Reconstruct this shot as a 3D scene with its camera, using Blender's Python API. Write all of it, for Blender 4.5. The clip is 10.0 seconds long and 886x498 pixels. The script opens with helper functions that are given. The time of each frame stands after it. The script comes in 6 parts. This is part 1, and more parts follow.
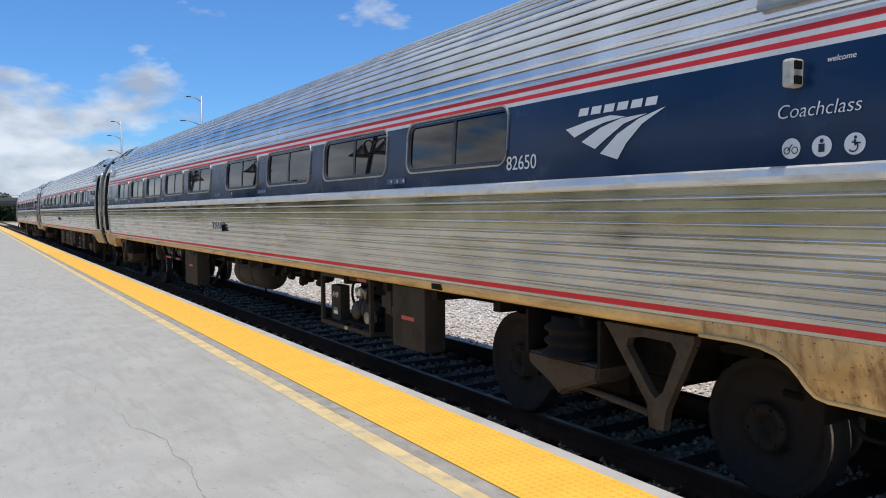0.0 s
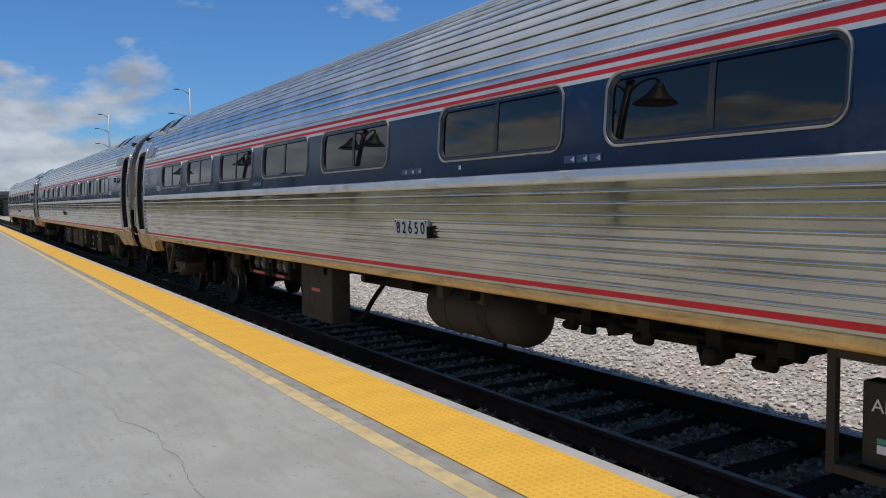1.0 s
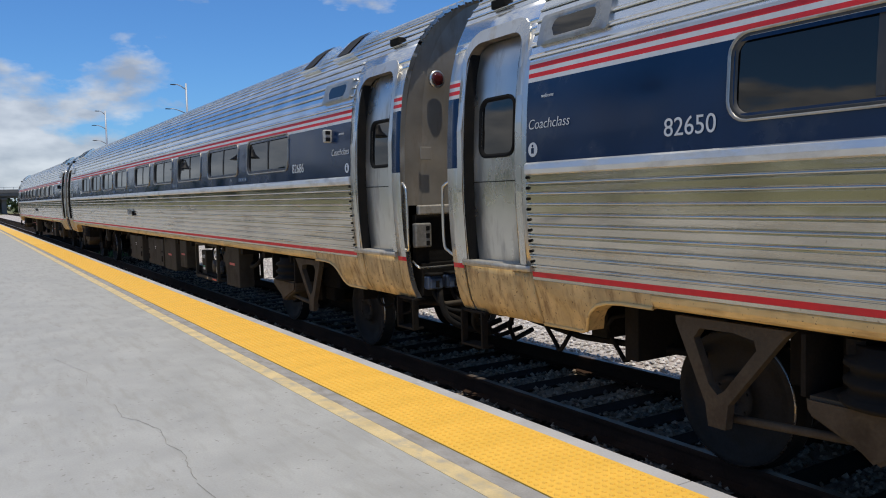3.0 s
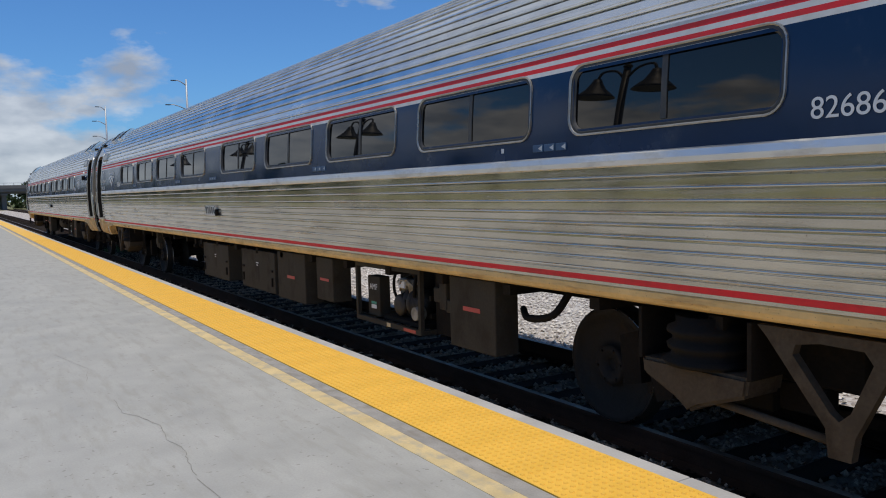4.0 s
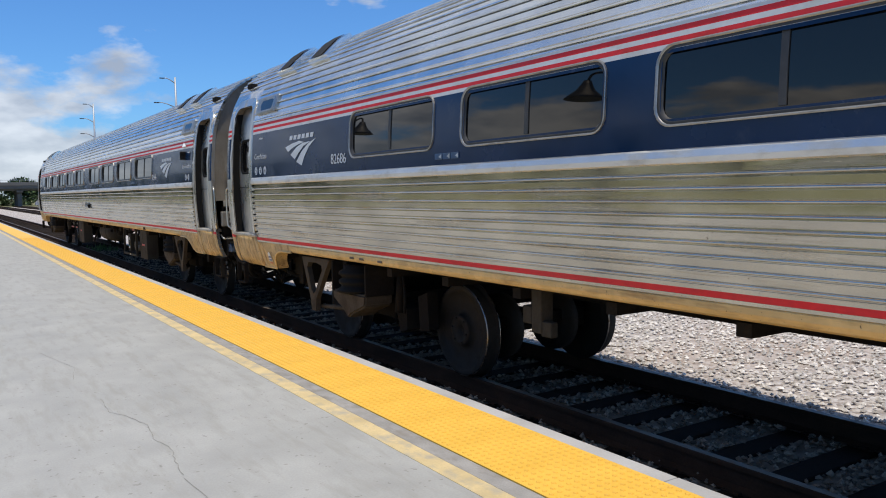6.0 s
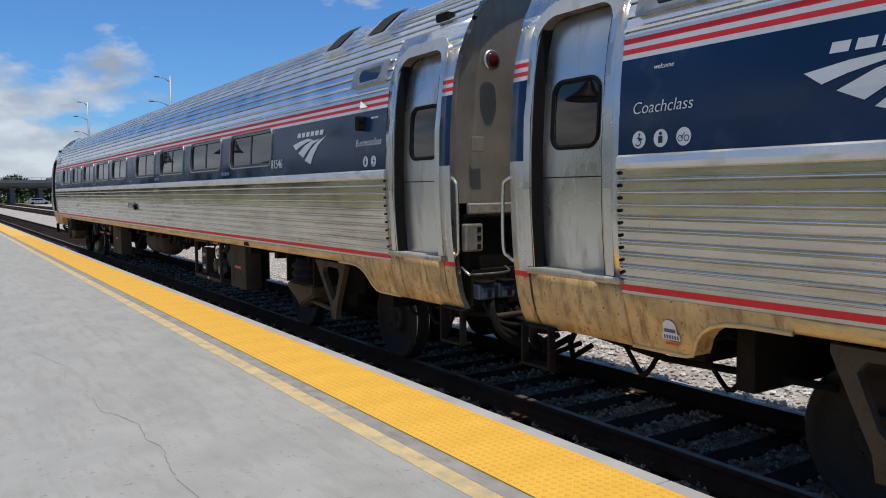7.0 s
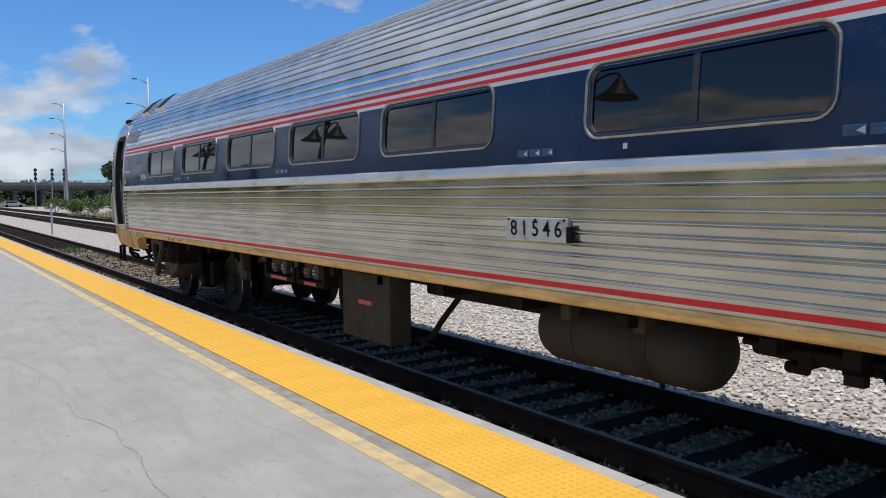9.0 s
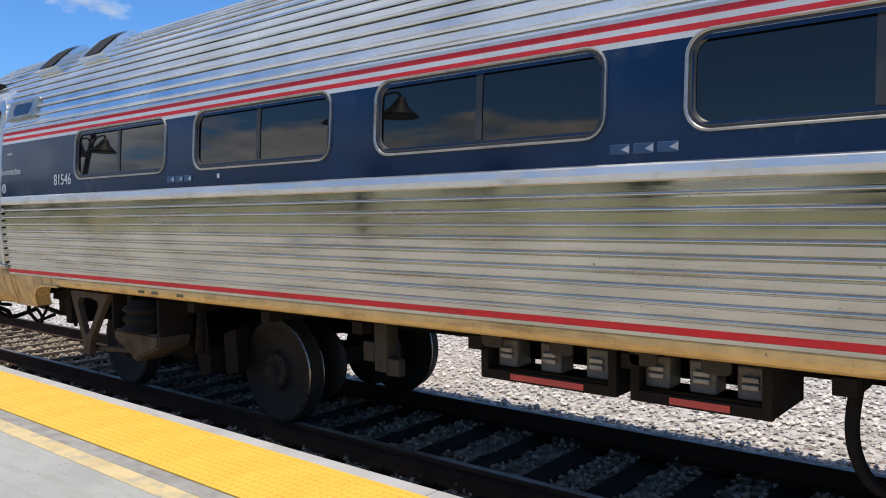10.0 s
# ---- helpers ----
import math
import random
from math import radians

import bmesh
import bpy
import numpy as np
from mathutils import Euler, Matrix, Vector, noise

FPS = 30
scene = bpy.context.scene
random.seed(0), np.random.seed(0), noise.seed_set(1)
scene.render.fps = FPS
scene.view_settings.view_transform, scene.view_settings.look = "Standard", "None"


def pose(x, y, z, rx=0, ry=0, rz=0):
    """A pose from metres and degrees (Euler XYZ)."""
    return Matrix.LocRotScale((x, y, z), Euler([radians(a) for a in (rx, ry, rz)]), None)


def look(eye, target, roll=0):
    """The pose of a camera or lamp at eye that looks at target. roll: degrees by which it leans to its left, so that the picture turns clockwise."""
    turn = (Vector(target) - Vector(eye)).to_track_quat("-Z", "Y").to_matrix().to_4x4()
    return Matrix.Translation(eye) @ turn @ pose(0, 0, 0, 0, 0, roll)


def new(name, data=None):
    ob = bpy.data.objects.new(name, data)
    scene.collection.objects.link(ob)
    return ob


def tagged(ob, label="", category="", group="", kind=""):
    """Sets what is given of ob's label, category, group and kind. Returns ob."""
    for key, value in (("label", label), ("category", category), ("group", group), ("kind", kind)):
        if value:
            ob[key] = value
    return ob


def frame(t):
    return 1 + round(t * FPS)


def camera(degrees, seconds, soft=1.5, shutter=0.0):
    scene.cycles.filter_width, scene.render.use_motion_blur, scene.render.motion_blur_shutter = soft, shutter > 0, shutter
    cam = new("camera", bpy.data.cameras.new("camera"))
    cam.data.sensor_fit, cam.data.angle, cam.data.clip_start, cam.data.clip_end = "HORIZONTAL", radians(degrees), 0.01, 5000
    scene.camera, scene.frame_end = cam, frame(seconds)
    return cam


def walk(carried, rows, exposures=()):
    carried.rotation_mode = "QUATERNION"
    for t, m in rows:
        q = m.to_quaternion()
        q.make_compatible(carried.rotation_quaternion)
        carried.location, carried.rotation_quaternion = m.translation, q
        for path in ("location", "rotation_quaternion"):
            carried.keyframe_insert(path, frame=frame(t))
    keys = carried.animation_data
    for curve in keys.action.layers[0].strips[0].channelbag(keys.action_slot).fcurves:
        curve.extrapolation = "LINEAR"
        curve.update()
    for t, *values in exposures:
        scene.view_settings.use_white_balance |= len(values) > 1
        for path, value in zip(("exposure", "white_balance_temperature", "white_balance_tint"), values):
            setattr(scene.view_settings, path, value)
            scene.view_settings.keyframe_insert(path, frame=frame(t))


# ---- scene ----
cam = camera(59.12, 10.0, soft=1.05)
EYE = 1.893         # camera above the rail heads


def aim(yaw, pitch, roll):
    return pose(0, 0, EYE, 90 + pitch, 0, yaw) @ pose(0, 0, 0, 0, 0, roll)


EXPOSE = [(0.0, 0.15), (0.5, -0.26), (1.0, -0.32), (1.5, -0.1), (2.0, 0.09), (2.5, 0.04), (3.0, -0.08), (3.2, -0.16), (3.6, -0.16), (4.5, -0.3), (5.0, -0.23), (6.5, 0.18), (6.8, 0.04), (7.0, -0.1), (7.3, -0.22), (7.5, -0.14), (7.7, -0.05), (8.5, 0.2), (9.0, 0.0), (9.5, -0.12), (9.8, 0.05), (10.0, 0.29)]
PATH = [
    (0.0, aim(-31.19, -2.88, -0.47)),
    (0.5, aim(-31.57, -3.02, -0.55)),
    (1.0, aim(-31.89, -3.44, -0.66)),
    (1.5, aim(-32.18, -3.78, -0.80)),
    (2.0, aim(-32.32, -3.92, -1.05)),
    (2.5, aim(-32.18, -3.93, -1.46)),
    (3.0, aim(-31.92, -4.05, -1.53)),
    (4.3, aim(-31.89, -4.44, -1.39)),
    (4.5, aim(-31.86, -4.50, -1.29)),
    (5.0, aim(-32.03, -4.49, -1.19)),
    (5.2, aim(-32.17, -4.53, -1.25)),
    (6.5, aim(-32.97, -4.21, -0.87)),
    (7.0, aim(-33.12, -4.24, -0.60)),
    (7.5, aim(-33.35, -4.24, -0.35)),
    (8.0, aim(-33.51, -4.20, -0.11)),
    (8.5, aim(-33.74, -4.19, -0.30)),
    (9.0, aim(-34.60, -3.97, -0.42)),
    (9.3, aim(-37.02, -3.73, -0.52)),
    (9.5, aim(-39.48, -3.62, -0.44)),
    (9.7, aim(-42.42, -3.54, -0.58)),
    (9.8, aim(-44.56, -3.28, -0.69)),
    (10.0, aim(-50.20, -2.95, -0.92)),
]
walk(cam, PATH, EXPOSE)
# how far the train has rolled, metres, second by second
ROLLED = [(0.0, -0.558), (0.5, 2.872), (1.0, 6.282), (1.5, 9.662), (2.0, 13.052), (2.5, 16.482), (3.0, 19.922), (4.3, 28.792), (4.5, 30.152), (5.0, 33.542), (5.2, 34.892), (6.5, 43.662), (7.0, 47.052), (7.5, 50.442), (8.0, 53.782), (8.5, 57.142), (9.0, 60.482), (9.3, 62.482), (9.5, 63.812), (9.7, 65.142), (9.8, 65.802), (10.0, 67.145)]

# ---------------------------------------------------------------- sky, sun
SUN_EL, SUN_AZ = 79.0, 187.0      # azimuth clockwise from +y
world = bpy.data.worlds.new("sky")
scene.world = world
world.use_nodes = True
wn, wl = world.node_tree.nodes, world.node_tree.links
wn.clear()
w_out = wn.new("ShaderNodeOutputWorld")
w_bg = wn.new("ShaderNodeBackground")
w_sky = wn.new("ShaderNodeTexSky")
w_sky.sky_type, w_sky.sun_disc = "NISHITA", False
w_sky.sun_elevation, w_sky.sun_rotation = radians(SUN_EL), radians(SUN_AZ)
w_sky.air_density, w_sky.dust_density, w_sky.ozone_density = 1.0, 0.4, 2.5
w_co = wn.new("ShaderNodeTexCoord")
w_map = wn.new("ShaderNodeMapping")
w_map.inputs["Scale"].default_value = (1.0, 1.0, 2.3)
w_map.inputs["Location"].default_value = (1.35, 0.6, 0.1)
w_noise = wn.new("ShaderNodeTexNoise")
w_noise.inputs["Scale"].default_value = 6.0
w_noise.inputs["Detail"].default_value = 9.0
w_noise.inputs["Roughness"].default_value = 0.56
w_ramp = wn.new("ShaderNodeValToRGB")
w_ramp.color_ramp.elements[0].position = 0.57
w_ramp.color_ramp.elements[1].position, w_ramp.color_ramp.elements[1].color = 0.68, (0.86, 0.86, 0.86, 1)
w_sep = wn.new("ShaderNodeSeparateXYZ")
w_low = wn.new("ShaderNodeMapRange")          # more cloud towards the horizon
w_low.inputs["From Min"].default_value, w_low.inputs["From Max"].default_value = 0.04, 0.26
w_low.inputs["To Min"].default_value, w_low.inputs["To Max"].default_value = 0.08, 0.0
w_add = wn.new("ShaderNodeMath")
w_add.operation = "ADD"
w_mix = wn.new("ShaderNodeMixRGB")
w_tint = wn.new("ShaderNodeMixRGB")
w_tint.blend_type = "MULTIPLY"
w_tint.inputs["Fac"].default_value = 1.0
w_tint.inputs["Color2"].default_value = (0.57, 1.00, 1.50, 1)
wl.new(w_co.outputs["Generated"], w_map.inputs["Vector"])
wl.new(w_map.outputs["Vector"], w_noise.inputs["Vector"])
wl.new(w_co.outputs["Generated"], w_sep.inputs["Vector"])
wl.new(w_sep.outputs["Z"], w_low.inputs["Value"])


def cloud_field(centre, squash, radius, amount, below):
    """Adds cloud (or clears it) round one part of the sky."""
    sc = wn.new("ShaderNodeVectorMath")
    sc.operation = "MULTIPLY"
    sc.inputs[1].default_value = squash
    di = wn.new("ShaderNodeVectorMath")
    di.operation = "DISTANCE"
    di.inputs[1].default_value = [p * q for p, q in zip(centre, squash)]
    rg = wn.new("ShaderNodeMapRange")
    rg.interpolation_type = "SMOOTHSTEP"
    rg.inputs["From Min"].default_value, rg.inputs["From Max"].default_value = radius * 0.45, radius
    rg.inputs["To Min"].default_value, rg.inputs["To Max"].default_value = amount, 0.0
    ad = wn.new("ShaderNodeMath")
    ad.operation = "ADD"
    wl.new(w_co.outputs["Generated"], sc.inputs[0])
    wl.new(sc.outputs["Vector"], di.inputs[0])
    wl.new(di.outputs["Value"], rg.inputs["Value"])
    wl.new(rg.outputs["Result"], ad.inputs[0])
    wl.new(below, ad.inputs[1])
    return ad.outputs["Value"]


field = w_noise.outputs["Fac"]
field = cloud_field((-0.20, 0.35, 0.90), (1, 1, 1), 1.15, 0.19, field)         # broken cloud overhead
field = cloud_field((0.35, 0.93, 0.20), (1, 1, 1.3), 0.50, -0.13, field)       # clear blue down the line
field = cloud_field((-0.02, 1.0, 0.07), (1, 1, 2.4), 0.30, 0.05, field)        # bank low over the platform's far end
field = cloud_field((0.16, 0.98, 0.13), (1, 1, 2.4), 0.13, 0.06, field)
field = cloud_field((0.43, 0.86, 0.255), (1, 1, 1.6), 0.11, 0.20, field)       # two puffs above the roofs
field = cloud_field((-0.80, 0.58, 0.34), (0.5, 0.5, 3.4), 0.50, -0.24, field)  # clear above the cumulus
field = cloud_field((-0.72, 0.68, 0.07), (0.5, 0.4, 4.2), 0.72, 0.17, field)   # heaped cumulus on the platform side
wl.new(field, w_add.inputs[0])
wl.new(w_low.outputs["Result"], w_add.inputs[1])
wl.new(w_add.outputs["Value"], w_ramp.inputs["Fac"])
wl.new(w_sky.outputs["Color"], w_tint.inputs["Color1"])
wl.new(w_ramp.outputs["Color"], w_mix.inputs["Fac"])
wl.new(w_tint.outputs["Color"], w_mix.inputs["Color1"])
w_shade = wn.new("ShaderNodeTexNoise")          # grey bellies and bright tops
w_shade.inputs["Scale"].default_value, w_shade.inputs["Detail"].default_value = 13.0, 7.0
w_shr = wn.new("ShaderNodeValToRGB")
w_shr.color_ramp.elements[0].position, w_shr.color_ramp.elements[0].color = 0.36, (4.0, 4.5, 5.4, 1)
w_shr.color_ramp.elements[1].position, w_shr.color_ramp.elements[1].color = 0.66, (8.2, 8.6, 9.2, 1)
wl.new(w_map.outputs["Vector"], w_shade.inputs["Vector"])
wl.new(w_shade.outputs["Fac"], w_shr.inputs["Fac"])
wl.new(w_shr.outputs["Color"], w_mix.inputs["Color2"])
wl.new(w_mix.outputs["Color"], w_bg.inputs["Color"])
wl.new(w_bg.outputs["Background"], w_out.inputs["Surface"])
w_bg.inputs["Strength"].default_value = 0.092
sun = new("sun", bpy.data.lights.new("sun", "SUN"))
sun.data.energy, sun.data.angle, sun.data.color = 3.45, radians(0.55), (1.0, 0.94, 0.84)
sd = Vector((math.sin(radians(SUN_AZ)) * math.cos(radians(SUN_EL)), math.cos(radians(SUN_AZ)) * math.cos(radians(SUN_EL)), math.sin(radians(SUN_EL))))
sun.matrix_world = look(sd * 60, (0, 0, 0))


# ---------------------------------------------------------------- materials
def mat(name, base, rough=0.6, metal=0.0, var=0.25, scale=6.0, bump=0.15, bscale=40.0, dirt=None, dirt_amt=0.0, dirt_scale=(2, 2, 2), spec=0.5, stretch=(1, 1, 1), rvar=0.12, island=0.0, dist=0.01, speck=0.0, speck_scale=60.0, speck_col=(0.03, 0.02, 0.015)):
    """Two scales of variation, a stain colour, bump and uneven gloss."""
    m = bpy.data.materials.new(name)
    m.use_nodes = True
    n, l = m.node_tree.nodes, m.node_tree.links
    b = n["Principled BSDF"]
    b.inputs["Metallic"].default_value = metal
    b.inputs["Specular IOR Level"].default_value = spec
    tc = n.new("ShaderNodeTexCoord")
    mp = n.new("ShaderNodeMapping")
    mp.inputs["Scale"].default_value = stretch
    l.new(tc.outputs["Object"], mp.inputs["Vector"])
    n1 = n.new("ShaderNodeTexNoise")
    n1.inputs["Scale"].default_value, n1.inputs["Detail"].default_value = scale, 6
    n2 = n.new("ShaderNodeTexNoise")
    n2.inputs["Scale"].default_value, n2.inputs["Detail"].default_value = bscale, 4
    l.new(mp.outputs["Vector"], n1.inputs["Vector"])
    l.new(mp.outputs["Vector"], n2.inputs["Vector"])
    mixf = n.new("ShaderNodeMath")
    mixf.operation = "MULTIPLY_ADD"
    mixf.inputs[1].default_value, mixf.inputs[2].default_value = 0.5, 0.25
    l.new(n2.outputs["Fac"], mixf.inputs[0])
    av = n.new("ShaderNodeMath")
    av.operation = "MULTIPLY"
    av.inputs[1].default_value = 2.0
    l.new(n1.outputs["Fac"], av.inputs[0])
    pr = n.new("ShaderNodeMath")
    pr.operation = "MULTIPLY"
    l.new(av.outputs[0], pr.inputs[0])
    l.new(mixf.outputs[0], pr.inputs[1])
    rp = n.new("ShaderNodeMapRange")
    rp.inputs["From Min"].default_value, rp.inputs["From Max"].default_value = 0.25, 0.75
    rp.inputs["To Min"].default_value, rp.inputs["To Max"].default_value = 1 - var, 1 + var
    l.new(pr.outputs[0], rp.inputs["Value"])
    mul = n.new("ShaderNodeVectorMath")
    mul.operation = "SCALE"
    mul.inputs[0].default_value = base[:3]
    l.new(rp.outputs["Result"], mul.inputs["Scale"])
    last = mul.outputs["Vector"]
    if island:
        oi = n.new("ShaderNodeNewGeometry")
        r2 = n.new("ShaderNodeMapRange")
        r2.inputs["To Min"].default_value, r2.inputs["To Max"].default_value = 1 - island, 1 + island
        l.new(oi.outputs["Random Per Island"], r2.inputs["Value"])
        m2 = n.new("ShaderNodeVectorMath")
        m2.operation = "SCALE"
        l.new(last, m2.inputs[0])
        l.new(r2.outputs["Result"], m2.inputs["Scale"])
        last = m2.outputs["Vector"]
    dfac = None
    if dirt:
        mp2 = n.new("ShaderNodeMapping")
        mp2.inputs["Scale"].default_value = dirt_scale
        l.new(tc.outputs["Object"], mp2.inputs["Vector"])
        n3 = n.new("ShaderNodeTexNoise")
        n3.inputs["Scale"].default_value, n3.inputs["Detail"].default_value, n3.inputs["Roughness"].default_value = 1.0, 8, 0.62
        l.new(mp2.outputs["Vector"], n3.inputs["Vector"])
        r3 = n.new("ShaderNodeMapRange")
        r3.inputs["From Min"].default_value, r3.inputs["From Max"].default_value = 0.62 - 0.3 * dirt_amt, 0.82 - 0.3 * dirt_amt
        r3.inputs["To Max"].default_value = min(1.0, 0.35 + dirt_amt)
        l.new(n3.outputs["Fac"], r3.inputs["Value"])
        mx = n.new("ShaderNodeMixRGB")
        mx.inputs["Color2"].default_value = (*dirt, 1)
        l.new(r3.outputs["Result"], mx.inputs["Fac"])
        l.new(last, mx.inputs["Color1"])
        last, dfac = mx.outputs["Color"], r3.outputs["Result"]
    if speck:                            # scattered specks of grime
        n4 = n.new("ShaderNodeTexNoise")
        n4.inputs["Scale"].default_value, n4.inputs["Detail"].default_value = speck_scale, 3
        l.new(tc.outputs["Object"], n4.inputs["Vector"])
        r4 = n.new("ShaderNodeMapRange")
        r4.inputs["From Min"].default_value, r4.inputs["From Max"].default_value = 0.76 - 0.16 * speck, 0.80 - 0.16 * speck
        r4.inputs["To Max"].default_value = 0.75
        l.new(n4.outputs["Fac"], r4.inputs["Value"])
        m4 = n.new("ShaderNodeMixRGB")
        m4.inputs["Color2"].default_value = (*speck_col, 1)
        l.new(r4.outputs["Result"], m4.inputs["Fac"])
        l.new(last, m4.inputs["Color1"])
        last = m4.outputs["Color"]
    l.new(last, b.inputs["Base Color"])
    rr = n.new("ShaderNodeMapRange")
    rr.inputs["From Min"].default_value, rr.inputs["From Max"].default_value = 0.3, 0.7
    rr.inputs["To Min"].default_value, rr.inputs["To Max"].default_value = max(0.02, rough - rvar), min(1, rough + rvar)
    l.new(n1.outputs["Fac"], rr.inputs["Value"])
    rl = rr.outputs["Result"]
    if dfac:
        ad = n.new("ShaderNodeMath")
        ad.operation = "MULTIPLY_ADD"
        ad.inputs[1].default_value = 0.35
        ad.use_clamp = True
        l.new(dfac, ad.inputs[0])
        l.new(rl, ad.inputs[2])
        rl = ad.outputs[0]
        if metal > 0:
            mm = n.new("ShaderNodeMath")
            mm.operation = "MULTIPLY_ADD"
            mm.inputs[1].default_value, mm.inputs[2].default_value = -metal * 0.8, metal
            l.new(dfac, mm.inputs[0])
            l.new(mm.outputs[0], b.inputs["Metallic"])
    l.new(rl, b.inputs["Roughness"])
    if bump:
        bp = n.new("ShaderNodeBump")
        bp.inputs["Strength"].default_value, bp.inputs["Distance"].default_value = bump, dist
        l.new(n2.outputs["Fac"], bp.inputs["Height"])
        l.new(bp.outputs["Normal"], b.inputs["Normal"])
    return m


STEEL = mat("stainless_steel", (0.84, 0.83, 0.80), 0.22, 1.0, 0.10, 1.5, 0.12, 3.0, dirt=(0.34, 0.31, 0.26), dirt_amt=0.12, dirt_scale=(3, 0.4, 8), rvar=0.06, dist=0.004)
STEEL_LOW = mat("stainless_fluting", (0.59, 0.54, 0.45), 0.11, 0.92, 0.18, 2.4, 0.07, 4.0, dirt=(0.44, 0.36, 0.23), dirt_amt=0.32, dirt_scale=(5, 0.7, 11), rvar=0.07, dist=0.004, stretch=(1, 0.6, 1.5), speck=0.40, speck_scale=60.0, speck_col=(0.12, 0.08, 0.05))
STEEL_DOOR = mat("brushed_door_steel", (0.66, 0.635, 0.58), 0.30, 0.92, 0.15, 1.2, 0.12, 3.0, dirt=(0.26, 0.20, 0.13), dirt_amt=0.36, dirt_scale=(6, 6, 1.3), dist=0.004)
SKIRT = mat("soiled_skirt_steel", (0.53, 0.375, 0.175), 0.55, 0.1, 0.36, 3.4, 0.4, 6.0, dirt=(0.17, 0.088, 0.032), dirt_amt=0.44, dirt_scale=(13, 13, 3.4), dist=0.02, speck=0.75, speck_scale=40.0, speck_col=(0.08, 0.04, 0.02))
# Dark base carries the door reveal's shade, with stains over it; sill clips share it.
JAMBM = mat("shaded_stained_steel", (0.15, 0.115, 0.08), 0.6, 0.2, 0.3, 3.0, 0.2, 20.0, dirt=(0.05, 0.038, 0.026), dirt_amt=0.45, dirt_scale=(8, 8, 2))
THRESH = mat("worn_threshold_steel", (0.46, 0.43, 0.37), 0.55, 0.5, 0.2, 5.0, 0.2, 30.0, dirt=(0.2, 0.15, 0.09), dirt_amt=0.4, dirt_scale=(8, 8, 8), dist=0.004)
SILL = mat("yellowed_sill_steel", (0.64, 0.455, 0.20), 0.52, 0.15, 0.2, 3.0, 0.2, 14.0, dirt=(0.29, 0.165, 0.06), dirt_amt=0.36, dirt_scale=(8, 2.4, 16), dist=0.004, speck=0.5, speck_scale=70.0)
BLUE = mat("dark_blue_band_paint", (0.007, 0.025, 0.068), 0.20, 0.0, 0.22, 1.2, 0.05, 2.0, dirt=(0.10, 0.11, 0.12), dirt_amt=0.12, dirt_scale=(2, 2, 2), dist=0.003, spec=0.36)
RED = mat("red_stripe_paint", (0.66, 0.018, 0.026), 0.6, 0.0, 0.12, 2.0, 0.04, 20.0, dirt=(0.20, 0.05, 0.03), dirt_amt=0.25, dirt_scale=(2, 2, 4))
WHITE = mat("white_stripe_paint", (0.62, 0.62, 0.60), 0.38, 0.0, 0.10, 2.0, 0.04, 20.0, dirt=(0.40, 0.36, 0.28), dirt_amt=0.25, dirt_scale=(2, 2, 4))
BELT = mat("belt_rail_steel", (0.76, 0.755, 0.735), 0.40, 0.9, 0.10, 1.0, 0.05, 5.0, dirt=(0.40, 0.38, 0.33), dirt_amt=0.35, dirt_scale=(5, 2, 5), dist=0.003)
RIMM = mat("worn_window_rim", (0.40, 0.385, 0.35), 0.36, 0.85, 0.2, 4.0, 0.08, 30.0, dirt=(0.14, 0.12, 0.10), dirt_amt=0.35, dirt_scale=(6, 6, 6))
GASKET = mat("window_frame_metal", (0.075, 0.070, 0.064), 0.42, 0.5, 0.15, 4.0, 0.05, 30.0, dirt=(0.10, 0.09, 0.08), dirt_amt=0.4, dirt_scale=(6, 6, 6))
RUBBER = mat("black_rubber", (0.010, 0.0095, 0.009), 0.75, 0.0, 0.25, 10, 0.2, 60, dirt=(0.022, 0.018, 0.014), dirt_amt=0.35, dirt_scale=(8, 8, 8), spec=0.12)
UNDER = mat("underframe_grime", (0.013, 0.011, 0.009), 0.9, 0.0, 0.35, 5.0, 0.4, 40.0, dirt=(0.034, 0.026, 0.018), dirt_amt=0.3, dirt_scale=(4, 4, 4), spec=0.15)
BOXES = mat("equipment_box_paint", (0.042, 0.037, 0.028), 0.8, 0.0, 0.25, 3.0, 0.2, 40.0, dirt=(0.026, 0.020, 0.014), dirt_amt=0.35, dirt_scale=(3, 3, 2), spec=0.2)
TRUCKM = mat("cast_truck_steel", (0.066, 0.053, 0.038), 0.8, 0.0, 0.3, 5.0, 0.3, 45.0, dirt=(0.034, 0.026, 0.018), dirt_amt=0.45, dirt_scale=(5, 5, 5), spec=0.2)
WHEELM = mat("wheel_steel", (0.024, 0.020, 0.016), 0.7, 0.0, 0.35, 6.0, 0.25, 50.0, dirt=(0.036, 0.029, 0.021), dirt_amt=0.4, dirt_scale=(7, 7, 7), spec=0.25)
TREAD = mat("polished_tread", (0.30, 0.28, 0.26), 0.30, 1.0, 0.1, 8.0, 0.05, 60.0)
REDTAPE = mat("red_label_tape", (0.45, 0.06, 0.05), 0.5, 0.0, 0.15, 8.0, 0.0, 30.0)
LETTER = mat("white_lettering", (0.66, 0.67, 0.67), 0.45, 0.0, 0.06, 6.0, 0.0, 30.0)
PLATE = mat("number_plate_enamel", (0.58, 0.57, 0.52), 0.45, 0.2, 0.12, 6.0, 0.05, 30.0, dirt=(0.2, 0.17, 0.12), dirt_amt=0.3, dirt_scale=(9, 9, 9))
